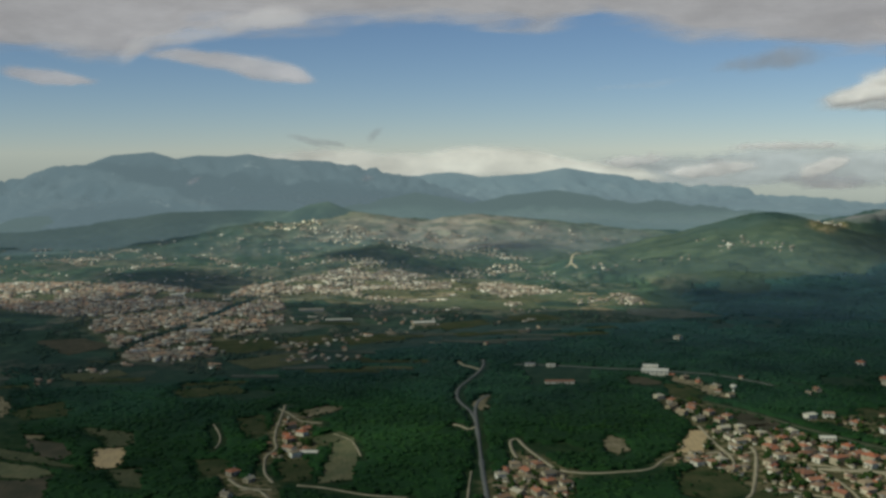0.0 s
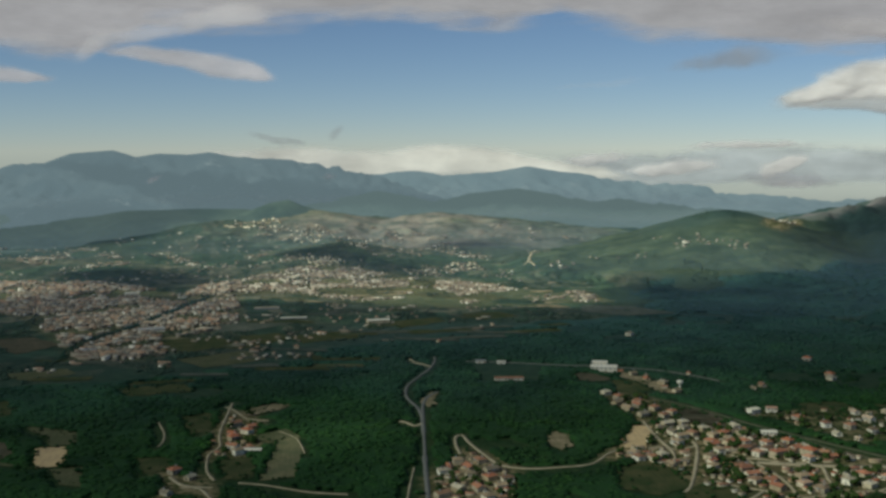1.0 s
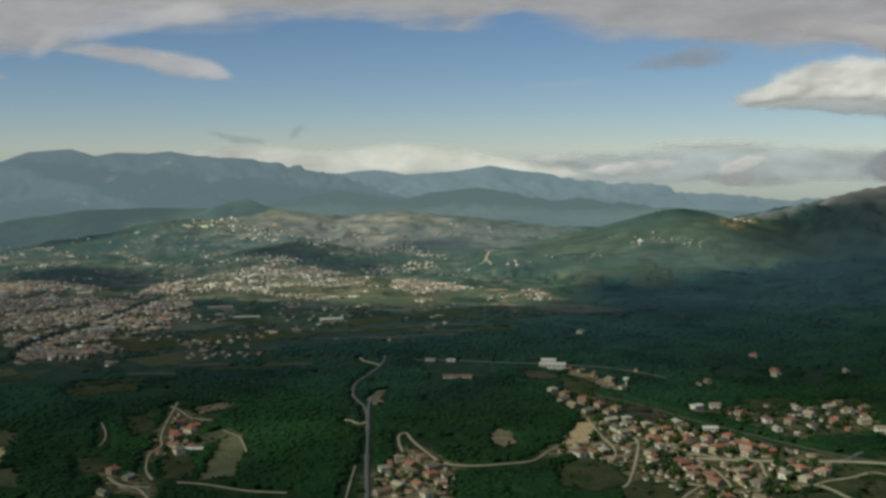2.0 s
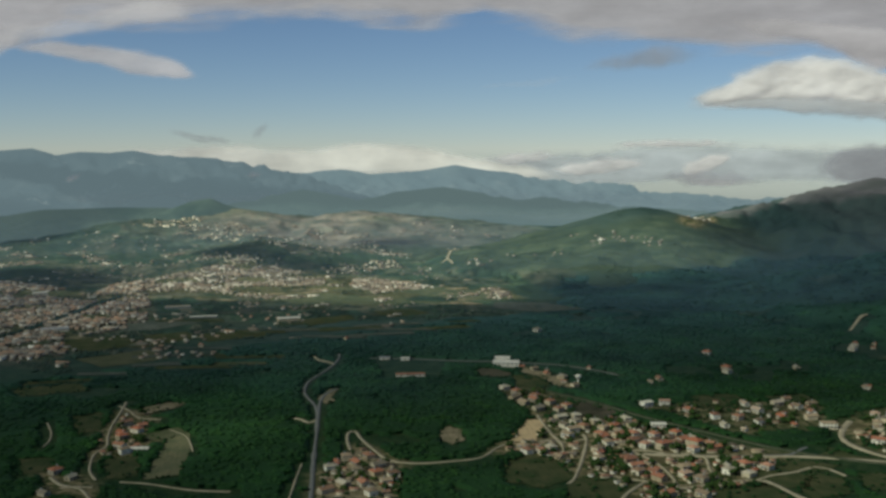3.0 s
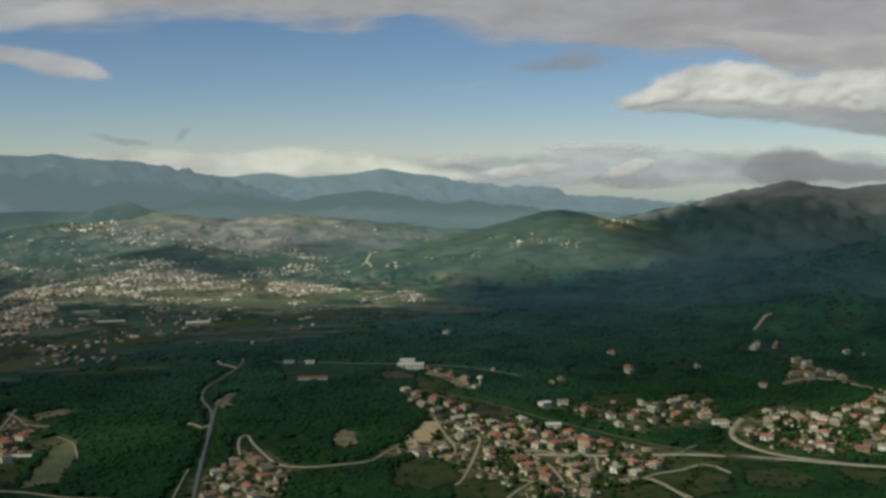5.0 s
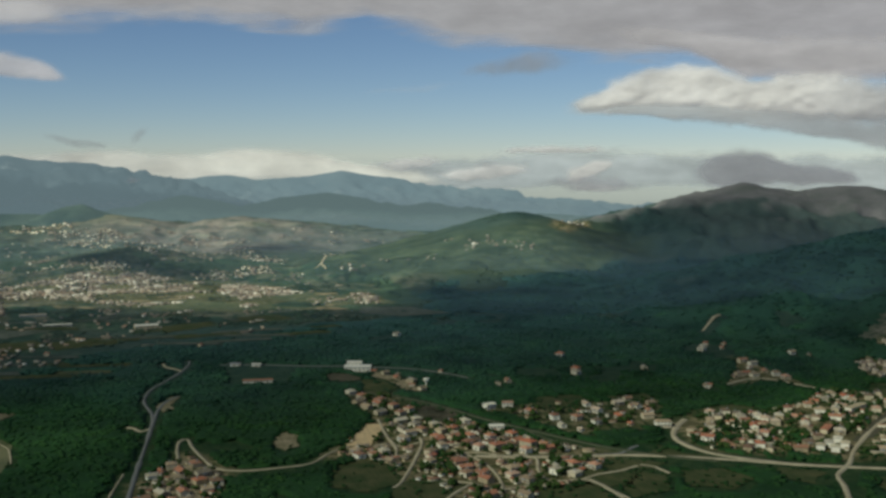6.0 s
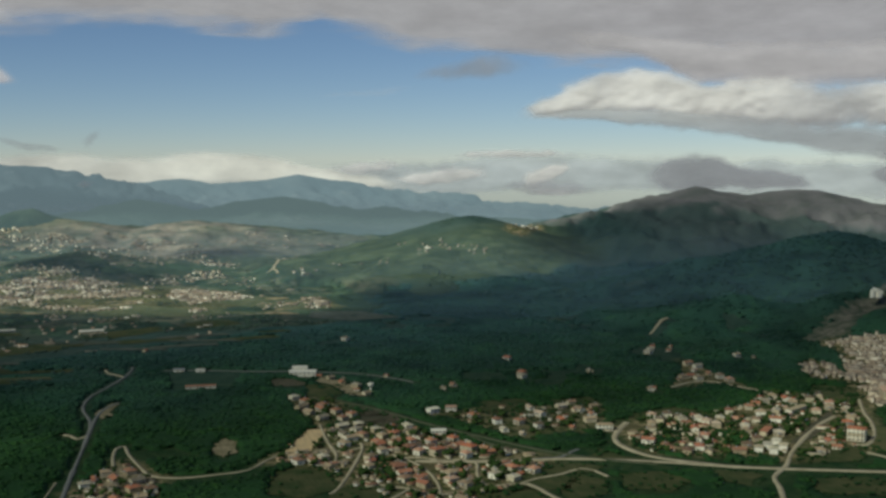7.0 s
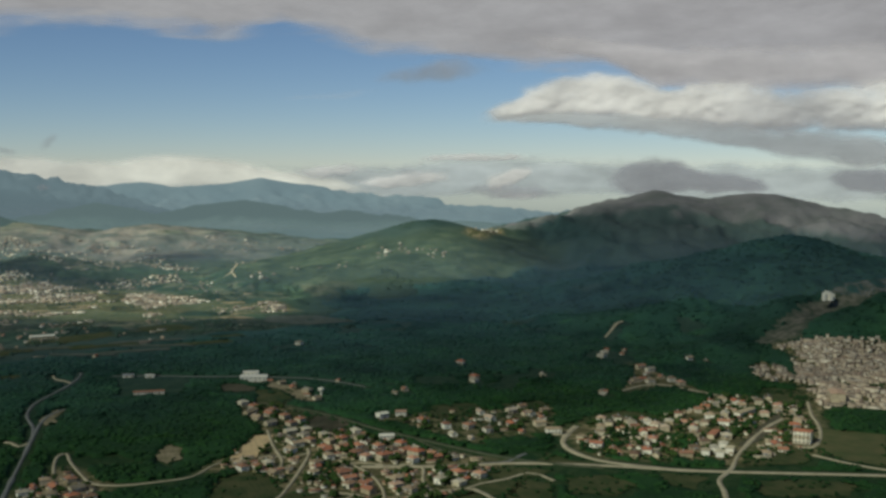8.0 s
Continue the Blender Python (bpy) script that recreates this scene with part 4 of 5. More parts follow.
sky_cloud(4930, [(-240, -10, 62, 17, 1, 1.2), (-165, -14, 60, 16, 0, 1.0), (-100, -10, 62, 18, 0, 1.3), (-45, -14, 56, 15, -6, 1.1), (-330, -12, 70, 13, 4, 0.8), (20, -20, 60, 11, -4, 0.9)], 8, M_CREAM_CLOUD,
          "cream lens-shaped cloud lying along the far ridges", 0.05, 1.0)
sky_cloud(4935, [(30, -20, 70, 14, 0, 0.9), (100, -20, 80, 16, 0, 0.95), (180, -14, 90, 20, 0, 0.95), (290, -16, 110, 20, 0, 0.95), (420, -20, 120, 22, 0, 0.9), (560, -22, 120, 24, 0, 0.9)], 8, M_PALE_CLOUD,
          "pale grey-white cloud band low over the horizon", 0.18, 1.1)
sky_cloud(4760, [(202, -16, 20, 9, 14, 0.97), (216, -12, 14, 8, 20, 0.97), (160, 4, 50, 5, 2, 0.7), (205, 3, 44, 4, 0, 0.5), (106, -16, 26, 9, 0, 0.9), (84, -18, 22, 7, 0, 0.85), (130, -13, 24, 7, -4, 0.85), (38, -8, 40, 8, 2, 0.8), (215, -30, 36, 6, -3, 0.7)], 16, M_CLOUD, "ragged white cumulus low over the hills", 0.22, 1.0, 0.8)
# Dark veil laid before the low puffs as their shaded side.
sky_cloud(4740, [(206, -26, 28, 9, -4, 0.97), (234, -27, 28, 8, -6, 0.9), (182, -26, 22, 7, 0, 0.8), (108, -8, 16, 4, -8, 0.8), (66, -10, 22, 5, 0, 0.6)], 10, M_DARK_CLOUD, "grey sheet for the shaded underside of the low cumulus", 0.2, 1.0, 0.4)
sky_cloud(3400, [(336, -12, 26, 18, 4, 1.1), (364, -12, 26, 17, -4, 1.1), (350, -20, 46, 15, 0, 1.0), (408, -19, 38, 12, -3, 0.97), (444, -22, 30, 9, -4, 0.9), (556, -16, 34, 13, 0, 1.0), (590, -20, 34, 13, 0, 1.0)], 40, M_BASE_CLOUD, "dark grey cumulus over the bare summit", 0.18, 1.0, 0.85)
sky_cloud(4000, [(-266, 13, 22, 5, -10, 0.9), (-244, 9, 24, 3.5, -4, 0.8), (-197, 17, 14, 8, 40, 0.85)], 6, M_DARK_CLOUD, "thin dark scrap of cloud", 0.2, 0.9, 0.34)
sky_cloud(4080, [(-206, -23, 9, 4, 0, 0.9), (-372, -25, 11, 4, 20, 0.9)], 6, M_CLOUD, "small white cloud clinging to the slope", 0.4, 0.3, 0.4)


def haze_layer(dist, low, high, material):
    """Translucent bluish sheet added to imitate haze, fading out upwards; only sun and sky light it."""
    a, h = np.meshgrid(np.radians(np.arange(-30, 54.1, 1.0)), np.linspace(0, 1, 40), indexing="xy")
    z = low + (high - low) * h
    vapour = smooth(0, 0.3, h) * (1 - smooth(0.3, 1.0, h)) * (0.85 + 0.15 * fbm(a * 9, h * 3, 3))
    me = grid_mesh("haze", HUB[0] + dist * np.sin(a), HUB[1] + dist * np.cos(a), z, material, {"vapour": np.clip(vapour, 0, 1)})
    return tagged(new("haze", me), "faint bluish sheet standing in for haze over the valley", "haze", "haze layers", "structure")


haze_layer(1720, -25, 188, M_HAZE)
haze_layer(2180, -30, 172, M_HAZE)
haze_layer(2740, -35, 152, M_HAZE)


# Thin glowing sheet added before the far ranges to imitate haze.
def haze_sheet(dist, shapes, label, veil):
    return sky_cloud(dist, shapes, 40, M_GLOW_HAZE, label, 0.2, 2.2, veil, True)


haze_sheet(4160, [(-420, -48, 150, 13, 0, 0.9), (-180, -46, 160, 13, 0, 0.95), (80, -46, 160, 13, 0, 0.95), (320, -48, 160, 14, 0, 0.95), (520, -50, 160, 14, 0, 0.95)], "glowing haze sheet at the foot of the far mountains", 0.34)
haze_sheet(3620, [(-60, -60, 150, 9, 0, 0.8), (150, -62, 140, 9, 0, 0.95), (330, -62, 140, 10, 0, 0.95), (500, -62, 140, 12, 0, 0.9)], "glowing haze sheet in the basin behind the plateau", 0.28)


def cloud_deck():
    """Grey layer ahead of the flight, its slope and far rim shaped to fit the camera's view."""
    ahead = Vector((math.sin(VIEW_AZ), math.cos(VIEW_AZ), 0))
    right = Vector((ahead.y, -ahead.x, 0))
    rim_at = [-620, -560, -445, -400, -375, -350, -300, -225, -155, -95, -50, 5, 40, 85, 165, 215, 290, 420, 620]
    rim_up = [88, 96, 88, 100, 111, 114, 111, 114, 119, 114, 106, 116, 109, 97, 91, 87, 86, 84, 80]
    u, w = np.meshgrid(np.arange(-640, 640.1, 4.0), np.linspace(0, 1, 110), indexing="xy")
    rim = np.interp(u, rim_at, rim_up) - 6
    slope_up = rim + (175 - rim) * w
    s = 3900 - 700 * w
    vapour = np.clip((slope_up - rim) / 22 + 0.7 * fbm(u / 60, slope_up / 10, 4) - 0.02, 0, 1) * (1 - smooth(0.93, 1.0, w))
    vapour[:, 0] = vapour[:, -1] = vapour[0] = 0
    puff = np.sqrt(vapour) * 60
    shapes = []
    for lift in (0.0, 1.0):
        z = 253 + slope_up * s / 1000 + lift * puff + (1 - lift) * 14 * fbm(u / 70, w * 6, 4)
        shapes.append(np.stack([HUB[0] + right.x * u * s / 1000 + ahead.x * s, HUB[1] + right.y * u * s / 1000 + ahead.y * s, z], -1).reshape(-1, 3))
    cloud_shell("cloud_deck", vapour, shapes, M_GREY_CLOUD, "broad grey cloud layer with ragged rim")


cloud_deck()


def shading_clouds():
    """Unseen cloud off to the sunward side, its density drawn to put shade over the near valley, the right-hand woods
    and the bare mountain.
    """
    x, y = np.meshgrid(np.arange(-1500, 2800, 22.0), np.arange(150, 4400, 22.0), indexing="xy")
    edge = np.interp(x, [-900, -600, -530, -440, -390, -330, -250, -190, -145, -55, 50, 90, 190, 327, 510, 560, 576, 658, 734, 853, 983, 1110, 1180, 1260, 1400, 1700, 2400],
                     [1960, 1990, 2065, 2095, 2125, 2140, 2170, 2140, 2045, 2035, 2000, 1960, 1925, 1850, 1790, 1760, 2125, 2062, 1995, 2005, 2030, 2130, 2170, 2440, 2500, 2600, 2700])
    n = fbm(x / 170, y / 170, 5)
    d = np.clip((edge - y) / (50 + 80 * (1 - smooth(400, 560, x))) + 0.7 * n + 0.3, 0, 1) * smooth(150, 260, y) * smooth(-1500, -1300, x) * (1 - smooth(1700, 1800, x)) * (1 - smooth(2900, 3080, y))
    d = d * (1 - 0.95 * np.exp(-((x - 26) / 42) ** 2 - ((y - 985) / 48) ** 2))
    near_shade = 0.44 + 0.07 * (1 - smooth(300, 520, x)) + 0.12 * (1 - smooth(0, 200, x)) + 0.15 * smooth(950, 1060, y) * smooth(420, 560, x)
    d = d * (near_shade + (0.57 + 0.12 * (1 - smooth(100, 500, x)) - near_shade) * smooth(1150, 1650, np.hypot(x - HUB[0], y - HUB[1])))
    # Thinned over town and villages to let more sun onto the houses.
    d = d * (1 - 0.34 * np.exp(-((x + 250) / 220) ** 2 - ((y - 1800) / 280) ** 2))
    d = d * (1 - 0.28 * np.exp(-(((x - 150) / 330) ** 2 + ((y - 1640) / 190) ** 2) ** 2))
    for key in ("village", "village_east", "crossing", "old_village"):
        d = d * (1 - 0.12 * near_poly(x, y, SETTLED[key], 40.0))
    for u, v, a, b, lean in ((-760, 3560, 620, 560, 0.0), (420, 2780, 150, 60, 0.3)):
        d = np.maximum(d, np.clip(2.4 * (1 - np.hypot((x - u - lean * (y - v)) / a, (y - v) / b) ** 2) + 0.7 * n, 0, 0.7))
    d = np.maximum(d, 0.38 * np.clip(np.minimum((x - 1050) / 50, (y - 2265) / 50) + 0.8 * n, 0, 1) * (1 - 0.1 * smooth(1680, 1850, x)) * (1 - smooth(2500, 2700, x)) * (1 - smooth(2720, 2840, y)))
    d = np.maximum(d, 0.5 * np.clip(smooth(1640, 1760, x) * smooth(1500, 1700, y) + 0.5 * n, 0, 1) * smooth(1640, 1760, x) * (1 - smooth(2500, 2700, x)) * (1 - smooth(2720, 2840, y)))
    for patch in ([(-519, 2382), (-468, 2434), (-383, 2450), (-255, 2372), (-200, 2290), (-221, 2203), (-257, 2120), (-346, 2165), (-430, 2228)],
                  [(-42, 2564), (47, 2572), (135, 2578), (190, 2487), (240, 2360), (199, 2282), (117, 2378), (64, 2480)]):
        d = np.maximum(d, 0.72 * near_poly(x + 25 * n, y + 25 * n, patch, 45.0))
    crest = np.interp(x, [1150, 1274, 1382, 1518, 1675, 1772], [2420, 2482, 2520, 2570, 2612, 2620])
    d = d * (1 - 0.95 * smooth(0, 18, y - crest + 6 * n) * smooth(1130, 1190, x) * (1 - smooth(1660, 1760, x)))
    d = d * (1 - 0.1 * smooth(1720, 1800, x) * smooth(2080, 2180, y))
    slope = near_poly(x + 30 * n, y + 30 * n, [(1190, 2110), (1310, 2215), (1460, 2300), (1690, 2430), (1760, 2330), (1830, 2140), (1600, 1900), (1250, 1950)], 80.0)
    d = np.maximum(d, 0.26 * slope)
    flank = near_poly(x + 40 * n, y + 40 * n, [(1140, 2270), (1200, 2370), (1338, 2495), (1500, 2565), (1600, 2590), (1560, 2440), (1430, 2318), (1305, 2240), (1150, 2205), (1100, 2215)], 60.0)
    d = np.maximum(d, 0.56 * flank) * (1 - 0.9 * np.exp(-((x - 1118) / 46) ** 2 - ((y - 2360) / 42) ** 2))
    shift = SUN * (1500 / SUN.z)
    puff = np.sqrt(d) * 35 * (0.75 + 0.25 * fbm(x / 150, y / 150, 3))
    shells = [np.stack([x + shift.x, y + shift.y, shift.z + sign * puff], -1).reshape(-1, 3) for sign in (1, -0.6)]
    cloud_shell("cloud_field", d, shells, M_SHADE_CLOUD, "unseen cloud field on the sunward side, shaped to shade the valley")


shading_clouds()


# ---- where woods may stand ----
ROAD_POINTS = np.concatenate([np.column_stack([curve_points(line, 6.0), np.full(len(curve_points(line, 6.0)), width)]) for width, line in ROADS.values()])
CELL, X0, Y0 = 4.0, -900.0, 450.0
NX, NY = 640, 560
gx, gy = np.meshgrid(X0 + CELL * (np.arange(NX) + 0.5), Y0 + CELL * (np.arange(NY) + 0.5), indexing="ij")
on_road = np.zeros((NX, NY), bool)
for px, py, width in ROAD_POINTS:
    i, j, w = int((px - X0) / CELL), int((py - Y0) / CELL), int(math.ceil((width * 0.5 + 2) / CELL))
    if 0 <= i < NX and 0 <= j < NY:
        on_road[max(0, i - w):i + w + 1, max(0, j - w):j + w + 1] = True
in_field = np.zeros((NX, NY), bool)
for poly in FIELDS.values():
    in_field |= inside(gx, gy, poly)
in_crop = np.zeros((NX, NY), bool)
for key, poly in FIELDS.items():
    if key.split("_")[0] in ("ripe", "fallow", "yard", "olive", "bare", "brown"):
        in_crop |= inside(gx, gy, poly)
in_village = np.zeros((NX, NY), bool)
for key, poly in SETTLED.items():
    if key != "hillside_farms":
        in_village |= inside(gx, gy, poly)


def looked_up(mask, x, y):
    i = np.clip(((x - X0) / CELL).astype(int), 0, NX - 1)
    j = np.clip(((y - Y0) / CELL).astype(int), 0, NY - 1)
    return mask[i, j]


# ---- houses ----
def box(bm, x0, x1, y0, y1, z0, z1):
    v = [bm.verts.new(p) for p in ((x0, y0, z0), (x1, y0, z0), (x1, y1, z0), (x0, y1, z0), (x0, y0, z1), (x1, y0, z1), (x1, y1, z1), (x0, y1, z1))]
    for f in ((3, 2, 1, 0), (4, 5, 6, 7), (0, 1, 5, 4), (1, 2, 6, 5), (2, 3, 7, 6), (3, 0, 4, 7)):
        bm.faces.new([v[k] for k in f])


def finish(bm, name, material):
    me = bpy.data.meshes.new(name)
    bm.to_mesh(me)
    bm.free()
    me.materials.append(material)
    return me


def wall_mesh(w, d, h, rise, gable):
    bm = bmesh.new()
    box(bm, -w / 2, w / 2, -d / 2, d / 2, -1.0, h)
    if gable:
        for x in (-w / 2, w / 2):
            a = [bm.verts.new((x, -d / 2, h)), bm.verts.new((x, d / 2, h)), bm.verts.new((x, 0, h + rise))]
            bm.faces.new(a if x > 0 else a[::-1])
    return finish(bm, "wall", M_RENDER)


def roof_mesh(w, d, h, rise, gable, material):
    """Tiled roof with eaves, a thickness of its own and a slightly uneven ridge."""
    bm = bmesh.new()
    o, t = 0.6, 0.22
    a, b = w / 2 + o, d / 2 + o
    low = h - o * rise / (d / 2)
    r = a if gable else max(0.3, a - b)
    tops = []
    for lift in (0.02, t):
        eave = [bm.verts.new((x, y, low + lift)) for x, y in ((-a, -b), (a, -b), (a, b), (-a, b))]
        ridge = [bm.verts.new((-r, 0, h + rise + lift)), bm.verts.new((r, 0, h + rise + lift - 0.06))]
        faces = [[eave[0], eave[1], ridge[1], ridge[0]], [eave[2], eave[3], ridge[0], ridge[1]], [eave[1], eave[2], ridge[1]], [eave[3], eave[0], ridge[0]]]
        if gable:
            faces = faces[:2]
        for f in faces:
            bm.faces.new(f if lift == t else f[::-1])
        tops.append((eave, ridge))
    (e0, r0), (e1, r1) = tops
    loop0 = [e0[0], e0[1]] + ([r0[1]] if gable else []) + [e0[2], e0[3]] + ([r0[0]] if gable else [])
    loop1 = [e1[0], e1[1]] + ([r1[1]] if gable else []) + [e1[2], e1[3]] + ([r1[0]] if gable else [])
    for k in range(len(loop0)):
        n = (k + 1) % len(loop0)
        bm.faces.new([loop0[k], loop0[n], loop1[n], loop1[k]])
    return finish(bm, "roof", material)


def small_box(name, sx, sy, sz, material):
    bm = bmesh.new()
    box(bm, -sx / 2, sx / 2, -sy / 2, sy / 2, 0, sz)
    return finish(bm, name, material)


WINDOW = small_box("window", 1.2, 0.12, 1.5, M_GLASS)
DOOR = small_box("door", 1.2, 0.12, 2.1, M_DOOR)
CHIMNEY = small_box("chimney", 0.8, 0.8, 1.8, M_GREY)
BALCONY = small_box("balcony", 3.2, 1.1, 0.9, M_GREY)


def make_house(w, d, h, rise, gable, label):
    house = new("house")
    part("wall", wall_mesh(w, d, h, rise, gable), house)
    roof = part("roof", roof_mesh(w, d, h, rise, gable, M_TILE), house)
    part("chimney", CHIMNEY, roof, "", (w * 0.22, d * 0.12, h + rise * 0.6))
    part("door", DOOR, house, "", (w * 0.08, -d / 2 - 0.06, 0.0))
    for storey in range(max(1, int(h // 2.8))):
        z = 0.95 + 2.9 * storey
        for x in (-w * 0.32, w * 0.32):
            part("window", WINDOW, house, "", (x, -d / 2 - 0.06, z))
        part("window", WINDOW, house, "", (-w / 2 - 0.06, 0, z), 90)
    if h > 4.1:
        part("balcony", BALCONY, house, "", (0, -d / 2 - 0.55, 2.8))
    return tagged(house, label, "house", "village houses")


HOUSE_KINDS = [
    make_house(9.2, 7.6, 4.2, 1.6, False, "rendered house with a hipped clay-tile roof"),
    make_house(11.0, 6.8, 4.2, 1.6, True, "long house with a gabled clay-tile roof"),
    make_house(8.2, 7.4, 4.8, 1.6, False, "square villa with a low hipped roof"),
    make_house(8.2, 5.8, 3.0, 1.5, True, "single-storey cottage with a gabled tile roof"),
    make_house(12.5, 8.6, 6.2, 1.8, False, "two-storey apartment house with a tiled hipped roof"),
    make_house(5.4, 4.2, 2.4, 0.8, True, "low outbuilding with a faded tile roof"),
]
placed = []


def free_spot(x, y, gap):
    if any(inside(np.array([x]), np.array([y]), grove)[0] for grove in GROVES):
        return False
    if looked_up(on_road | in_crop, np.array([x, x, x, x - 4, x + 4]), np.array([y, y + 9, y + 18, y, y])).any():
        return False
    return all((x - a) ** 2 + (y - b) ** 2 > gap * gap for a, b in placed)


first_use = [True] * len(HOUSE_KINDS)


def put_house(kind, x, y, turn):
    m = pose(x, y, float(height([x], [y])[0]), 0, 0, turn)
    placed.append((x, y))
    if first_use[kind]:
        first_use[kind] = False
        HOUSE_KINDS[kind].matrix_basis = m
        return HOUSE_KINDS[kind]
    return copy_thing(HOUSE_KINDS[kind], m)


def settle(key, count, gap, grid_turn, weights):
    rnd = random.Random(key)
    poly = SETTLED[key]
    xs, ys = [p[0] for p in poly], [p[1] for p in poly]
    made = tries = 0
    while made < count and tries < count * 60:
        tries += 1
        x, y = rnd.uniform(min(xs), max(xs)), rnd.uniform(min(ys), max(ys))
        if inside(np.array([x]), np.array([y]), poly)[0] and free_spot(x, y, gap * rnd.uniform(0.9, 1.5)):
            put_house(rnd.choices(range(6), weights)[0], x, y, grid_turn + rnd.choice((0, 90, 180, 270)) + rnd.uniform(-14, 14))
            made += 1


# sites kept free for the large buildings
placed += [(674, 790), (687, 797), (702, 806), (683, 782), (698, 790), (796, 911), (786, 905), (807, 916), (716, 843), (709, 836), (724, 850), (428, 929), (447, 1010), (467, 1013), (779, 797), (774, 803), (785, 791), (580, 898), (358, 1236)]
settle("village", 84, 11.5, 25, (5, 4, 5, 3, 0.5, 2))
settle("village_east", 58, 11.5, -30, (5, 4, 4, 3, 1.5, 2))
settle("hamlet", 15, 19, 10, (5, 4, 4, 3, 0, 1))
settle("hamlet_west", 11, 12, 35, (4, 4, 3, 3, 0, 2))
settle("crossing", 16, 12, 15, (4, 4, 3, 3, 0, 3))
settle("farm", 7, 11, 40, (3, 4, 2, 3, 0, 3))
settle("south_farm", 4, 15, 40, (3, 3, 2, 3, 0, 3))
settle("hill_lane", 10, 11, 0, (4, 3, 4, 3, 0, 2))
for k, (x, y) in enumerate([(824, 1268), (858, 1277), (704, 1042), (596, 1149), (491, 1115), (595, 1008), (393, 965), (407, 960), (809, 1246), (841, 1252), (897, 1179), (917, 1172), (685, 1156),
                            (603, 1167), (711, 1049), (586, 976), (189, 1466), (-3, 1452), (459, 1473),
                            (374, 1222), (384, 1206), (396, 1194), (391, 1176), (402, 1152), (398, 1134), (404, 1112), (448, 1200), (506, 1127), (620, 1262), (838, 1290)]):
    put_house((3, 5, 3, 0, 5)[k % 5], x, y, 37 * k)
HOUSE_SPOTS = list(placed)


# ---- towns farther off: many small buildings in one body each ----
def town_mesh(sites, sizes, wall_mat, roof_mat, name, label, flat=0.2):
    """sites: x, y, turn; sizes: width, depth, height. Walls and roofs are separate parts."""
    n = len(sites)
    rnd = np.random.RandomState(len(name) * 7 + n)
    x, y, a = np.array(sites).T
    w, d, h = np.array(sizes).T
    z = height(x, y) - 1.0
    c, s = np.cos(a), np.sin(a)

    def world_points(local):
        lx, ly, lz = local
        return np.stack([x + lx * c - ly * s, y + lx * s + ly * c, z + lz], -1)

    walls = np.stack([world_points((sx * w / 2, sy * d / 2, k * (h + 1))) for k in (0, 1) for sx, sy in ((-1, -1), (1, -1), (1, 1), (-1, 1))], 1)
    quads = np.array([(0, 1, 5, 4), (1, 2, 6, 5), (2, 3, 7, 6), (3, 0, 4, 7), (4, 5, 6, 7)])
    wall_faces = (quads[None] + 8 * np.arange(n)[:, None, None]).reshape(-1, 4)
    rise = np.where(rnd.rand(n) < flat, 0.15, d * rnd.uniform(0.16, 0.26, n))
    gable = np.where(rnd.rand(n) < 0.5, 1.0, 0.45)
    o = 0.5
    roof = [world_points((sx * (w / 2 + o), sy * (d / 2 + o), h + 0.9)) for sx, sy in ((-1, -1), (1, -1), (1, 1), (-1, 1))]
    roof += [world_points((sx * (w / 2 + o) * gable, 0 * d, h + 1.05 + rise)) for sx in (-1, 1)]
    roofs = np.stack(roof, 1)
    tri = np.array([(0, 1, 5), (0, 5, 4), (2, 3, 4), (2, 4, 5), (1, 2, 5), (3, 0, 4)])
    roof_faces = (tri[None] + 6 * np.arange(n)[:, None, None]).reshape(-1, 3)
    town = tagged(new(name), label, "buildings", kind="stuff")
    part("walls", joined("walls", walls.reshape(-1, 3), wall_faces, wall_mat), town)
    part("roofs", joined("roofs", roofs.reshape(-1, 3), roof_faces, roof_mat), town)
    return town


def town_sites(keys, counts, gap, seed, size, tall, gaps=0.0, rows=None):
    rnd = random.Random(seed)
    sites, sizes, cells = [], [], {}
    for key, count in zip(keys, counts):
        poly = SETTLED[key]
        xs, ys = [p[0] for p in poly], [p[1] for p in poly]
        made = tries = 0
        while made < count and tries < count * 40:
            tries += 1
            x, y = rnd.uniform(min(xs), max(xs)), rnd.uniform(min(ys), max(ys))
            if not inside(np.array([x]), np.array([y]), poly)[0]:
                continue
            patchy = float(fbm(np.array(x / 60 + 3), np.array(y / 60), 3))
            if gaps and (patchy < 1.3 * gaps - 0.75 or rnd.random() < 0.5 * gaps - 0.8 * patchy):
                continue
            i, j = int(x // gap), int(y // gap)
            if any((x - a) ** 2 + (y - b) ** 2 < gap * gap for p in (-1, 0, 1) for q in (-1, 0, 1) for a, b in cells.get((i + p, j + q), ())):
                continue
            if looked_up(on_road | in_crop, np.array([x]), np.array([y]))[0] or any(abs(x - a) < 7.5 and abs(y - b) < 7.5 for a, b in placed):
                continue
            cells.setdefault((i, j), []).append((x, y))
            block = 0.9 * float(value_noise(np.array(x / 160), np.array(y / 160)))
            sites.append((x, y, (0.5 * block + rnd.choice((0, 0, 0, math.pi / 2)) if rows is None else rows + 0.3 * block) + rnd.uniform(-0.15, 0.15)))
            k = rnd.choices((0.65, 1.2, 2.5), (5, 4, 1.6))[0]
            sizes.append((size * rnd.uniform(0.8, 1.3) * k, size * rnd.uniform(0.65, 0.9), rnd.uniform(*tall)))
            made += 1
    return sites, sizes


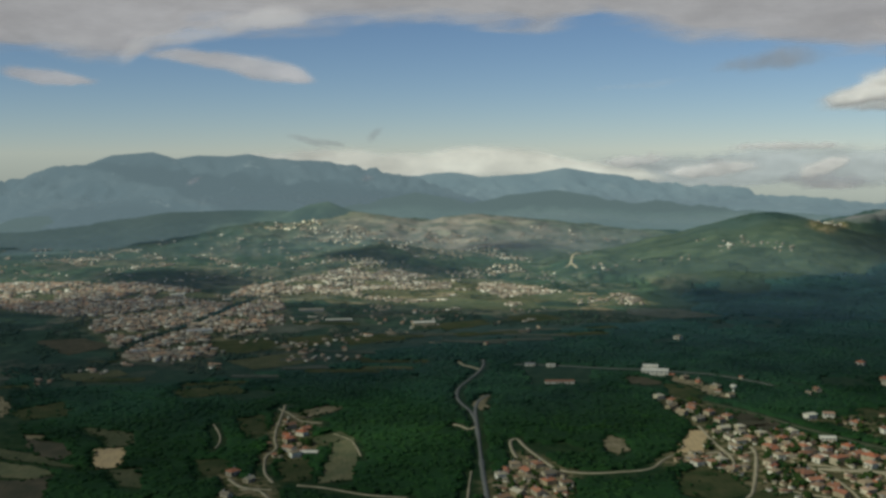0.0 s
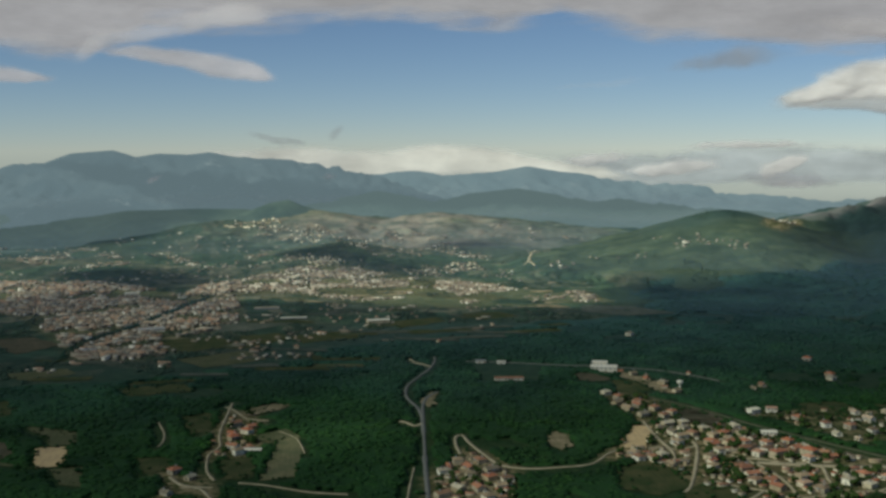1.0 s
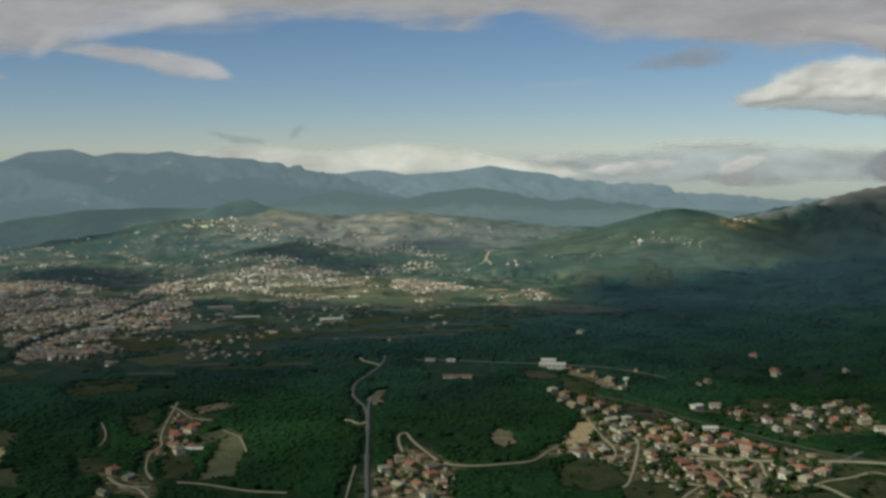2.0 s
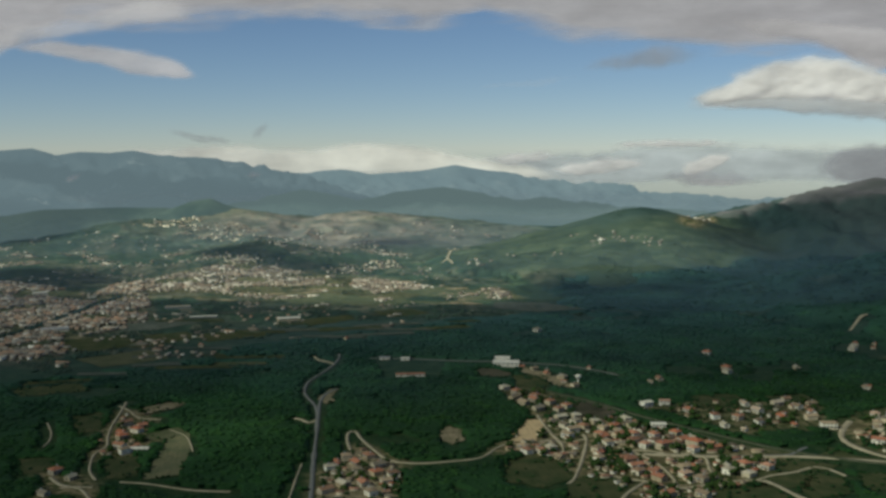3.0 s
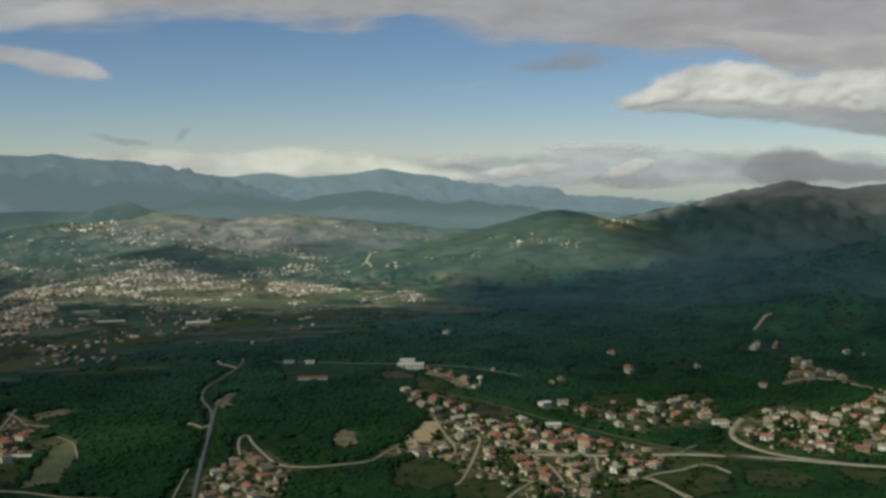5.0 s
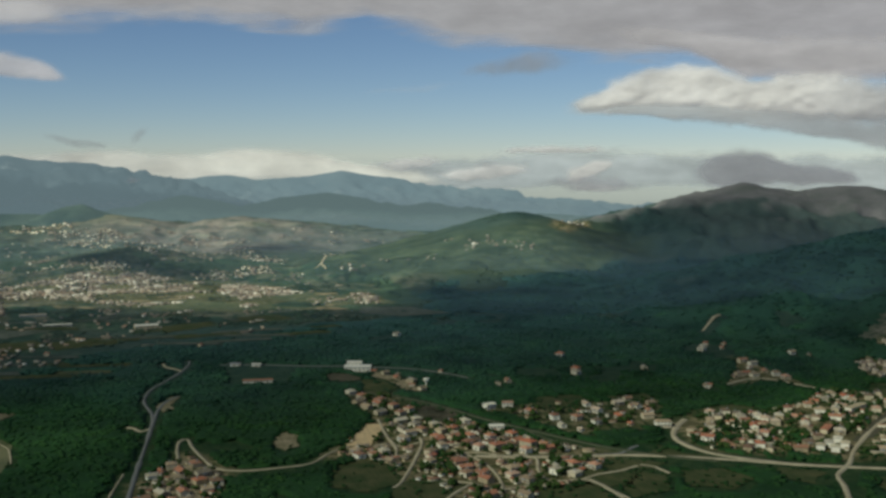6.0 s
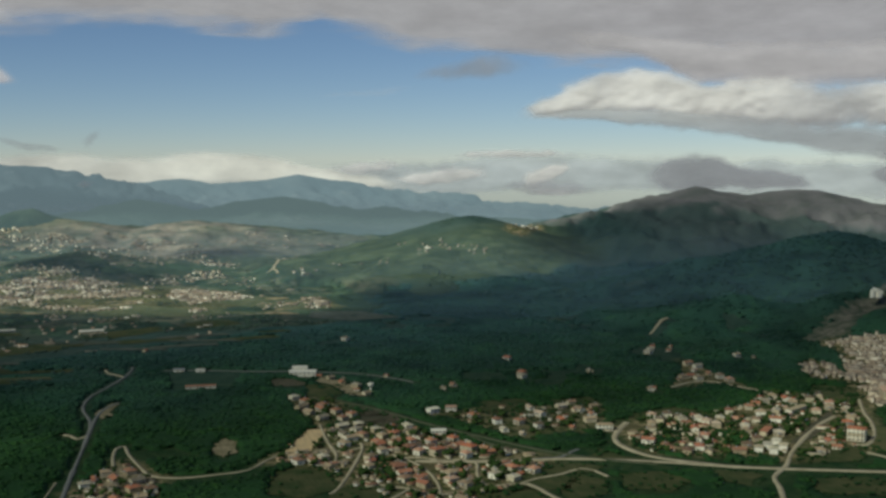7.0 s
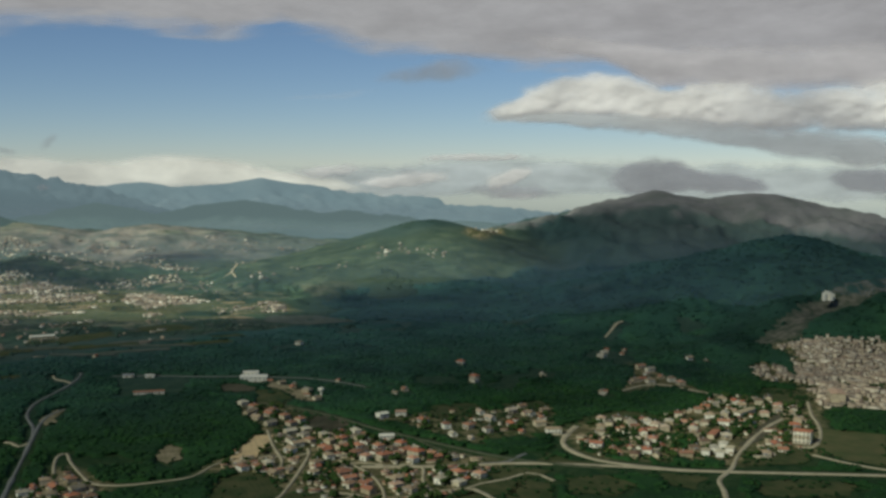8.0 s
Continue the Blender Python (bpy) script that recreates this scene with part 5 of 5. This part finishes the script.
town_mesh(*town_sites(["town"], [2400], 7.2, 3, 6.4, (2.0, 4.6), 0.4), M_DUN_WALL, M_LOW_ROOF, "town_buildings", "dense town of pale houses with red-brown roofs")
town_mesh(*town_sites(["village", "village_east", "crossing", "farm", "hamlet"], [140, 110, 24, 12, 16], 6.0, 9, 4.0, (1.8, 2.8)), M_TOWN_WALL, M_TOWN_ROOF, "village_outbuildings", "small sheds and garages between the village houses", 0.4)
town_mesh(*town_sites(["town_hill", "town_rest"], [760, 36], 7.6, 4, 6.2, (2.0, 3.4), 0.48), M_DUN_WALL, M_PALE_ROOF, "hill_town_buildings", "sunlit pale houses on a low hill", 0.25)
town_mesh(*town_sites(["suburb", "suburb_b", "plateau_houses", "country", "slope_houses", "slope_houses_b", "ridge_houses", "lit_strip", "hillside_farms"], [330, 200, 340, 440, 20, 8, 22, 130, 16], 11, 5, 5.4, (1.6, 2.6), 0.72), M_DUN_WALL, M_PALE_ROOF, "scattered_houses", "scattered white houses among distant fields", 0.5)
town_mesh(*town_sites(["cluster_a", "cluster_b", "cluster_c", "cluster_d"], [34, 22, 34, 16], 9, 12, 6.4, (2.0, 3.2)), M_TOWN_WALL, M_PALE_ROOF, "hamlet_buildings", "tight hamlets of pale sunlit houses on the hillside", 0.3)
town_mesh(*town_sites(["edge_houses", "outskirts"], [70, 50], 12, 6, 5.4, (1.8, 2.8), 0.62), M_DUN_WALL, M_LOW_ROOF, "outlying_houses", "outlying houses and sheds among dark fields", 0.4)
town_mesh(*town_sites(["old_village", "old_village_b", "old_village_c"], [860, 40, 55], 4.8, 7, 4.6, (1.6, 5.6), 0.44, -0.71), M_OLD_WALL, M_OLD_ROOF, "old_village_houses", "old hillside village of huddled tan stone houses", 0.1)


# ---- large single buildings ----
def hall(name, x, y, turn, w, d, h, wall_mat, roof_mat, label, bays=6):
    thing = new(name)
    bm = bmesh.new()
    box(bm, -w / 2, w / 2, -d / 2, d / 2, -1, h)
    part("wall", finish(bm, "wall", wall_mat), thing)
    part("roof", roof_mesh(w, d, h, d * 0.08, True, roof_mat), thing)
    for k in range(bays):
        px = -w / 2 + w * (k + 0.5) / bays
        part("window", WINDOW, thing, "", (px, -d / 2 - 0.06, h * 0.6))
        if k % 2:
            part("door", DOOR, thing, "", (px, -d / 2 - 0.06, 0.0))
    thing.matrix_basis = pose(x, y, float(height([x], [y])[0]), 0, 0, turn)
    placed.append((x, y))
    return tagged(thing, label, "building")


hall("factory_hall", 358, 1236, -17, 30, 16, 5.5, M_WHITE, M_WHITE, "large white sheet-metal factory hall")
hall("factory_hall", 357, 1251, -17, 17, 9, 8, M_WHITE, M_WHITE, "taller white rear hall of the factory", 4)
hall("warehouse", 238, 1199, -4, 32, 7, 3.0, M_WHITE, M_TILE, "long pale warehouse with a red roof", 9)
hall("warehouse", 222, 1303, -10, 12, 6, 3.0, M_WHITE, M_GREY, "low white storehouse by the works lane", 4)
hall("warehouse", 246, 1294, -14, 10, 6, 2.8, M_WHITE, M_WHITE, "small white storehouse by the works lane", 3)
hall("factory_hall", 120, 1690, 8, 34, 16, 5, M_RENDER, M_WHITE, "white-roofed hall at the edge of the woods", 2)
hall("greenhouse", -38, 935, -8, 24, 7, 3, M_WHITE, M_WHITE, "long white polytunnel shed", 5)
hall("depot", -218, 1640, 10, 38, 20, 4, M_RENDER, M_GREY, "wide beige depot with a grey roof", 1)
hall("depot", -60, 1900, 4, 42, 10, 3, M_GREY, M_RENDER, "long low pale depot by the town", 1)
hall("depot", -12, 1765, 2, 42, 8, 3, M_GREY, M_RENDER, "long narrow pale shed", 1)
hall("depot", -275, 1450, 20, 26, 12, 3.5, M_RENDER, M_GREY, "grey-beige workshop at the town's edge", 4)
hall("church", -308, 2034, 12, 24, 15, 8, M_RENDER, M_WHITE, "large pale church at the edge of the town", 3)
hall("church", 918, 925, 60, 26, 14, 12, M_RENDER, M_TILE, "pale church below the old village", 3)


def water_tower(x, y):
    thing = new("water_tower")
    for name, rings in (("shaft", ((1.1, -1), (0.9, 6.0))), ("tank", ((1.0, 6.0), (3.2, 8.2), (3.4, 10.2), (0.3, 11.0)))):
        bm = bmesh.new()
        loops = [[bm.verts.new((q * math.cos(0.3927 * i), q * math.sin(0.3927 * i), z)) for i in range(16)] for q, z in rings]
        for a, b in zip(loops, loops[1:]):
            for i in range(16):
                bm.faces.new([a[i], a[(i + 1) % 16], b[(i + 1) % 16], b[i]])
        bm.faces.new(loops[-1])
        part(name, finish(bm, name, M_WHITE), thing)
    thing.matrix_basis = pose(x, y, float(height([x], [y])[0]))
    placed.append((x, y))
    return tagged(thing, "white funnel-shaped water tower by the railway", "water tower")


water_tower(411, 1122)


def terrace_block(x, y, turn, w, d, storeys, label):
    """Flats with a pale balcony band along every storey."""
    thing = new("apartment_block")
    h = 2.9 * storeys
    bm = bmesh.new()
    box(bm, -w / 2, w / 2, -d / 2, d / 2, -1, h)
    part("wall", finish(bm, "wall", M_RENDER), thing)
    part("roof", roof_mesh(w, d, h, d * 0.12, False, M_TILE), thing)
    band = small_box("balcony", w * 0.94, 1.3, 1.0, M_RENDER)
    for k in range(storeys):
        part("balcony", band, thing, "pale balcony band", (0, -d / 2 - 0.65, 2.9 * k + 0.3))
        for px in (-0.36, -0.12, 0.12, 0.36):
            part("window", WINDOW, thing, "", (px * w, -d / 2 - 0.06, 2.9 * k + 1.35))
    thing.matrix_basis = pose(x, y, float(height([x], [y])[0]), 0, 0, turn)
    placed.append((x, y))
    return tagged(thing, label, "building")


terrace_block(779, 797, -46, 15, 11, 4, "terraced flats with pale balcony bands by the loop street")
terrace_block(580, 898, -14, 14, 9, 2, "low pale flats with two balcony bands beside the bend")
for px, py, turn, w in ((674, 790, 52, 9), (687, 797, 55, 10), (702, 806, 50, 9), (683, 782, 58, 8), (698, 790, 52, 9)):
    hall("apartment_block", px, py, turn, w, 7, 4.5, M_WHITE, M_RENDER, "small white apartment block in a row", 3)
hall("terraced_house", 796, 911, 28, 32, 7, 4, M_WHITE, M_RENDER, "long row of pale terraced houses by the tree belt", 7)
hall("terraced_house", 716, 843, 43, 22, 6, 4, M_RENDER, M_TILE, "long row of terraced houses with red roofs", 7)
hall("storehouse", 428, 929, -12, 13, 8, 4, M_WHITE, M_WHITE, "bright white storehouse at the village edge", 4)
hall("villa", 447, 1010, 20, 11, 8, 5, M_WHITE, M_RENDER, "white villa in the hamlet by the railway", 3)
hall("villa", 467, 1013, -15, 10, 8, 5, M_WHITE, M_TILE, "white villa with a red roof in the hamlet", 3)



def castle():
    thing = new("castle_ruin")
    for k, (x, y, r, h) in enumerate(((0, 0, 3.2, 7), (7, 2, 2.6, 4.5), (-6, -2, 2.8, 5), (12, 1, 2.2, 3), (3, -4, 3.5, 2.5))):
        bm = bmesh.new()
        n = 5
        low = [bm.verts.new((x + r * 1.1 * math.cos(6.283 * i / n), y + r * 1.1 * math.sin(6.283 * i / n), -6)) for i in range(n)]
        top = [bm.verts.new((x + r * math.cos(6.283 * i / n), y + r * math.sin(6.283 * i / n), h * (0.8 + 0.2 * ((i * 7 + k) % 3)))) for i in range(n)]
        for i in range(n):
            bm.faces.new([low[i], low[(i + 1) % n], top[(i + 1) % n], top[i]])
        bm.faces.new(top)
        part("tower", finish(bm, "tower", M_WHITE), thing)
    thing.matrix_basis = pose(1177, 1272, float(height([1177], [1272])[0]))
    return tagged(thing, "broken pale stone castle on a rocky spur", "castle")


castle()


# ---- trees ----
def crown_shape(seed, lobes, size, flat=0.8, low=0.75, high=1.5):
    """Crown as a heap of ragged clumps: vertices and triangles."""
    rnd = random.Random(seed)
    verts, faces = [], []
    g = (1 + 5 ** 0.5) / 2
    ico = [(-1, g, 0), (1, g, 0), (-1, -g, 0), (1, -g, 0), (0, -1, g), (0, 1, g), (0, -1, -g), (0, 1, -g), (g, 0, -1), (g, 0, 1), (-g, 0, -1), (-g, 0, 1)]
    tri = [(0, 11, 5), (0, 5, 1), (0, 1, 7), (0, 7, 10), (0, 10, 11), (1, 5, 9), (5, 11, 4), (11, 10, 2), (10, 7, 6), (7, 1, 8), (3, 9, 4), (3, 4, 2), (3, 2, 6), (3, 6, 8), (3, 8, 9), (4, 9, 5), (2, 4, 11), (6, 2, 10), (8, 6, 7), (9, 8, 1)]
    for k in range(lobes):
        a, q = rnd.uniform(0, 6.283), (0 if k == 0 else rnd.uniform(0.35, 0.75) * size)
        c = (q * math.cos(a), q * math.sin(a), size * rnd.uniform(low, high))
        s = size * rnd.uniform(0.42, 0.68) / 1.9
        base = len(verts)
        for x, y, z in ico:
            j = rnd.uniform(0.65, 1.3)
            verts.append((c[0] + s * j * x, c[1] + s * j * y, c[2] + s * j * z * flat))
        faces += [tuple(base + i for i in f) for f in tri]
    return np.array(verts), np.array(faces)


CROWNS = [crown_shape(k, lobes, 3.6, 0.8, 0.95, 1.2) for k, lobes in enumerate((3, 2, 3, 2, 3, 2))]


def forest(name, x, y, size, label, crowns=CROWNS, leaves=M_FOREST, tall=0.6):
    rnd = np.random.RandomState(len(x))
    kind = rnd.randint(0, len(crowns), len(x))
    verts, faces, base = [], [], 0
    z = height(x, y)
    for k, (cv, cf) in enumerate(crowns):
        sel = np.where(kind == k)[0]
        if not len(sel):
            continue
        a = rnd.uniform(0, 6.283, len(sel))
        c, s = np.cos(a)[:, None], np.sin(a)[:, None]
        sz = (size[sel] * rnd.uniform(0.75, 1.3, len(sel)))[:, None]
        px = (cv[None, :, 0] * c - cv[None, :, 1] * s) * sz + x[sel][:, None]
        py = (cv[None, :, 0] * s + cv[None, :, 1] * c) * sz + y[sel][:, None]
        pz = cv[None, :, 2] * size[sel][:, None] * tall * rnd.uniform(0.9, 1.12, len(sel))[:, None] + z[sel][:, None]
        verts.append(np.stack([px, py, pz], -1).reshape(-1, 3))
        faces.append((cf[None] + (base + len(cv) * np.arange(len(sel)))[:, None, None]).reshape(-1, 3))
        base += len(cv) * len(sel)
    me = joined(name, np.concatenate(verts), np.concatenate(faces), leaves)
    me.polygons.foreach_set("use_smooth", np.ones(len(me.polygons), dtype=bool))
    return tagged(new(name, me), label, "forest", kind="stuff")


near_house = np.zeros((NX, NY), bool)
for hx, hy in HOUSE_SPOTS:
    i, j = int((hx - X0) / CELL), int((hy - Y0) / CELL)
    near_house[max(0, i - 1):i + 2, max(0, j - 1):j + 2] = True


def wood_points(r0, r1, spacing, seed):
    rnd = np.random.RandomState(seed)
    az = np.radians(np.array([-20.0, 46.0]))
    n = int(0.5 * (r1 ** 2 - r0 ** 2) * (az[1] - az[0]) / spacing ** 2)
    r = np.sqrt(rnd.uniform(r0 ** 2, r1 ** 2, n))
    a = rnd.uniform(az[0], az[1], n)
    x, y = HUB[0] + r * np.sin(a), HUB[1] + r * np.cos(a)
    z = height(x, y)
    cover = land_cover(x, y, z)
    open_land = np.maximum(np.maximum(np.maximum(cover["rock"], 0.75 * cover["scree"]), cover["farm"]), cover["meadow"])
    keep = ((rnd.rand(n) > open_land * 1.05) if r0 < 1400 else open_land < 0.22) & ~looked_up(on_road, x, y) & ~looked_up(in_field, x, y) & ~looked_up(in_village, x, y)
    keep &= fbm(x / 90 + 4, y / 90, 4) > -0.42
    for ox, oy in ((0, 0), (0, 10), (0, -8), (8, 4), (-8, 4), (0, 20)):
        keep &= ~looked_up(near_house, x + ox, y + oy)
    for back in (8.0, 16.0, 24.0):
        keep &= ~looked_up(in_field, x, y + back) & ~looked_up(in_village, x, y + back * 0.5)
    keep &= ~looked_up(on_road, x, y + 7.0) & ~looked_up(on_road, x, y + 13.0)
    return x[keep], y[keep]


x, y = wood_points(600, 1450, 7.0, 1)
forest("forest", x, y, np.full(len(x), 1.0), "dark green broadleaf forest over the valley floor")
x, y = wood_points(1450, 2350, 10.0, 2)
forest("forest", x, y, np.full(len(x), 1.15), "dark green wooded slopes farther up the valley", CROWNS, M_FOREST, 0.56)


def avenue_trees():
    """Rows of trees on both sides of the town's avenue."""
    p = curve_points(ROADS["avenue"][1], 5.0)
    rnd = np.random.RandomState(4)
    side = np.concatenate([p + rnd.uniform(2, 6, p.shape), p - rnd.uniform(2, 6, p.shape)])
    forest("avenue_trees", side[:, 0], side[:, 1], np.full(len(side), 0.75), "dark trees lining the avenue through the town")


avenue_trees()


def scattered_clumps():
    """Hedges and copses between the fields beyond the town."""
    rnd = np.random.RandomState(8)
    n = 120000
    r = np.sqrt(rnd.uniform(1300 ** 2, 3350 ** 2, n))
    a = np.radians(rnd.uniform(-20, 26, n))
    x, y = HUB[0] + r * np.sin(a), HUB[1] + r * np.cos(a)
    keep = (np.where(r < 2300, fbm(x / 40 + 2, y / 110, 5), fbm(x / 26 + 2, y / 50, 4)) > 0.16 + 0.14 * smooth(2200, 2600, r)) & (x < 1040) & (rnd.rand(n) < 0.75) & ((r > 1650) | (x < 150)) & ~looked_up(on_road, x, y) & ~looked_up(in_field, x, y)
    keep &= (land_cover(x, y, height(x, y))["meadow"] < 0.45) | ((rnd.rand(n) < 0.35) & (x > 450))
    keep &= ~(inside(x, y, SETTLED["town"]) & (rnd.rand(n) < 0.4))
    forest("hedges", x[keep], y[keep], 0.62 - 0.3 * smooth(2200, 2700, r[keep]), "dark hedges and copses between distant fields", [crown_shape(90 + k, 1, 6.5, 0.6) for k in range(5)], M_COPSE, 0.45)


scattered_clumps()


def canopy(near):
    """The closed leaf roof of the woods, crown tops standing out of it."""
    az = np.radians(np.arange(-20, 46.01, 0.22))
    r = np.geomspace(600, 2350, 330)
    R, A = np.meshgrid(r, az, indexing="ij")
    X, Y = HUB[0] + R * np.sin(A), HUB[1] + R * np.cos(A)
    Z = height(X, Y)
    cover = land_cover(X, Y, Z)
    shut = np.maximum(np.maximum(np.maximum(cover["rock"], cover["scree"]), cover["farm"]), np.maximum(cover["meadow"], cover["pasture"])) > 0.35
    shut |= looked_up(on_road, X, Y) | looked_up(in_field, X, Y) | looked_up(in_village, X, Y) | (fbm(X / 90 + 4, Y / 90, 4) < -0.42) | looked_up(near_house, X, Y) | looked_up(near_house, X, Y + 9) | looked_up(near_house, X, Y + 18)
    for back in (7.0, 13.0):
        shut |= looked_up(on_road, X, Y + back) | looked_up(in_field, X, Y + back)
    top = Z + np.where(shut, -3.0, np.where(R < 1450, 2.4, 2.6) + 0.9 * fbm(X / 8, Y / 8, 3) + 0.7 * fbm(X / 40, Y / 40, 3))
    k = np.arange(X.size).reshape(X.shape)
    keep = ~(shut[:-1, :-1] & shut[1:, 1:] & shut[:-1, 1:] & shut[1:, :-1])
    close = (R + 120 * fbm(X / 90, Y / 90, 4) < 1350)[1:, 1:]
    keep &= close if near else ~close
    quads = np.stack([k[1:, :-1], k[1:, 1:], k[:-1, 1:], k[:-1, :-1]], -1)[keep]
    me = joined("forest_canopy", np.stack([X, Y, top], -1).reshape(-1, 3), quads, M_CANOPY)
    return tagged(new("forest_canopy", me), "closed dark green leaf roof of the woods" if near else "blue-green leaf roof of the woods farther up the valley", "forest", kind="stuff")


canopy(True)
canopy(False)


def make_tree(seed, size):
    tree = new("tree")
    bm = bmesh.new()
    h = size * 0.9
    rings = [[bm.verts.new((q * math.cos(1.0472 * i), q * math.sin(1.0472 * i), z)) for i in range(6)] for q, z in ((0.32, -0.5), (0.24, h * 0.5), (0.12, h))]
    for a, b in zip(rings, rings[1:]):
        for i in range(6):
            bm.faces.new([a[i], a[(i + 1) % 6], b[(i + 1) % 6], b[i]])
    for k in range(4):
        a = 1.57 * k + seed
        tip = Vector((math.cos(a) * size * 0.45, math.sin(a) * size * 0.45, h * 1.05))
        foot = Vector((0, 0, h * 0.55))
        side = Vector((-math.sin(a), math.cos(a), 0)) * 0.09
        v = [bm.verts.new(p) for p in (foot - side, foot + side, foot + Vector((0, 0, 0.2)), tip)]
        for f in ((0, 1, 3), (1, 2, 3), (2, 0, 3)):
            bm.faces.new([v[i] for i in f])
    part("trunk", finish(bm, "trunk", M_BARK), tree)
    cv, cf = crown_shape(seed + 40, 7, size, 0.85)
    part("crown", joined("crown", cv, cf, M_LEAF), tree)
    return tagged(tree, "dark green garden tree among the houses", "tree", "garden trees")


TREES = [make_tree(k, s) for k, s in enumerate((2.8, 3.8, 2.2, 3.3))]


def plant_trees():
    rnd = random.Random(11)
    used = 0
    for key, count in (("village", 150), ("village_east", 130), ("hamlet", 26), ("crossing", 16), ("hamlet_west", 12), ("farm", 12)):
        poly = SETTLED[key]
        xs, ys = [p[0] for p in poly], [p[1] for p in poly]
        made = tries = 0
        while made < count and tries < 6000:
            tries += 1
            x, y = rnd.uniform(min(xs) - 12, max(xs) + 12), rnd.uniform(min(ys) - 12, max(ys) + 12)
            if not inside(np.array([x]), np.array([y]), poly)[0] or looked_up(on_road | in_crop, np.array([x]), np.array([y]))[0]:
                continue
            if any((x - a) ** 2 + (y - b) ** 2 < 40 for a, b in placed):
                continue
            m = pose(x, y, float(height([x], [y])[0]), 0, 0, rnd.uniform(0, 360))
            if used < len(TREES):
                TREES[used].matrix_basis = m
            else:
                copy_thing(TREES[rnd.randrange(len(TREES))], m)
            used += 1
            made += 1


plant_trees()


def garden_shrubs():
    """Low bushes, hedges and vines filling the gardens."""
    rnd = np.random.RandomState(21)
    xs, ys = [], []
    for key, count in (("village", 1300), ("village_east", 1300), ("hamlet", 300), ("crossing", 120), ("hamlet_west", 80), ("old_village", 1100), ("farm", 60), ("hill_lane", 80)):
        poly = np.array(SETTLED[key], float)
        low, high = poly.min(0) - 10, poly.max(0) + 10
        x, y = rnd.uniform(low[0], high[0], count * 2), rnd.uniform(low[1], high[1], count * 2)
        keep = (near_poly(x, y, SETTLED[key], 12.0) > 0.2) & ~looked_up(on_road | in_crop, x, y) & ~looked_up(on_road | in_crop, x, y + 5) & (fbm(x / 16, y / 16, 3) > -0.08)
        for a, b in placed:
            keep &= (x - a) ** 2 + (y - b) ** 2 > 46
        xs.append(x[keep][:count])
        ys.append(y[keep][:count])
    x, y = np.concatenate(xs), np.concatenate(ys)
    forest("garden_shrubs", x, y, np.full(len(x), 0.62), "dark bushes and vines between the village houses")


def hedgerows():
    """Bushes along the borders of the near fields and scattered over bare ground."""
    rnd = np.random.RandomState(31)
    spots = []
    for key, poly in FIELDS.items():
        ring = np.array(poly + poly[:1], float)
        if ring[:, 1].max() > 1260:
            continue
        for a, b in zip(ring, ring[1:]):
            n = max(1, int(np.hypot(*(b - a)) / 4.5))
            p = a + (b - a) * rnd.rand(n, 1) + rnd.uniform(-2.5, 2.5, (n, 2))
            spots.append(p[rnd.rand(n) < 0.55])
        if key.split("_")[0] in ("bare", "plot", "village", "yard", "bottom", "dull"):
            low, high = ring.min(0), ring.max(0)
            p = rnd.uniform(low, high, (int(np.prod(high - low) / 70), 2))
            spots.append(p[inside(p[:, 0], p[:, 1], poly) & (fbm(p[:, 0] / 14, p[:, 1] / 14, 3) > 0.22)])
    p = np.concatenate(spots)
    p = p[~looked_up(on_road, p[:, 0], p[:, 1])]
    for a, b in placed:
        p = p[(p[:, 0] - a) ** 2 + (p[:, 1] - b) ** 2 > 46]
    forest("hedgerow", p[:, 0], p[:, 1], rnd.uniform(0.35, 0.75, len(p)), "dark bushes along the field borders")


hedgerows()


def groves():
    """Thickets of small trees inside the villages."""
    rnd = np.random.RandomState(5)
    xs, ys = [], []
    for poly in GROVES:
        p = np.array(poly, float)
        x, y = rnd.uniform(p[:, 0].min(), p[:, 0].max(), 400), rnd.uniform(p[:, 1].min(), p[:, 1].max(), 400)
        keep = inside(x, y, poly) & ~looked_up(on_road, x, y)
        for a, b in placed:
            keep &= (x - a) ** 2 + (y - b) ** 2 > 50
        xs.append(x[keep][:70])
        ys.append(y[keep][:70])
    x, y = np.concatenate(xs), np.concatenate(ys)
    forest("thicket", x, y, np.full(len(x), 0.8), "dark green thickets of small trees inside the villages")


groves()


garden_shrubs()
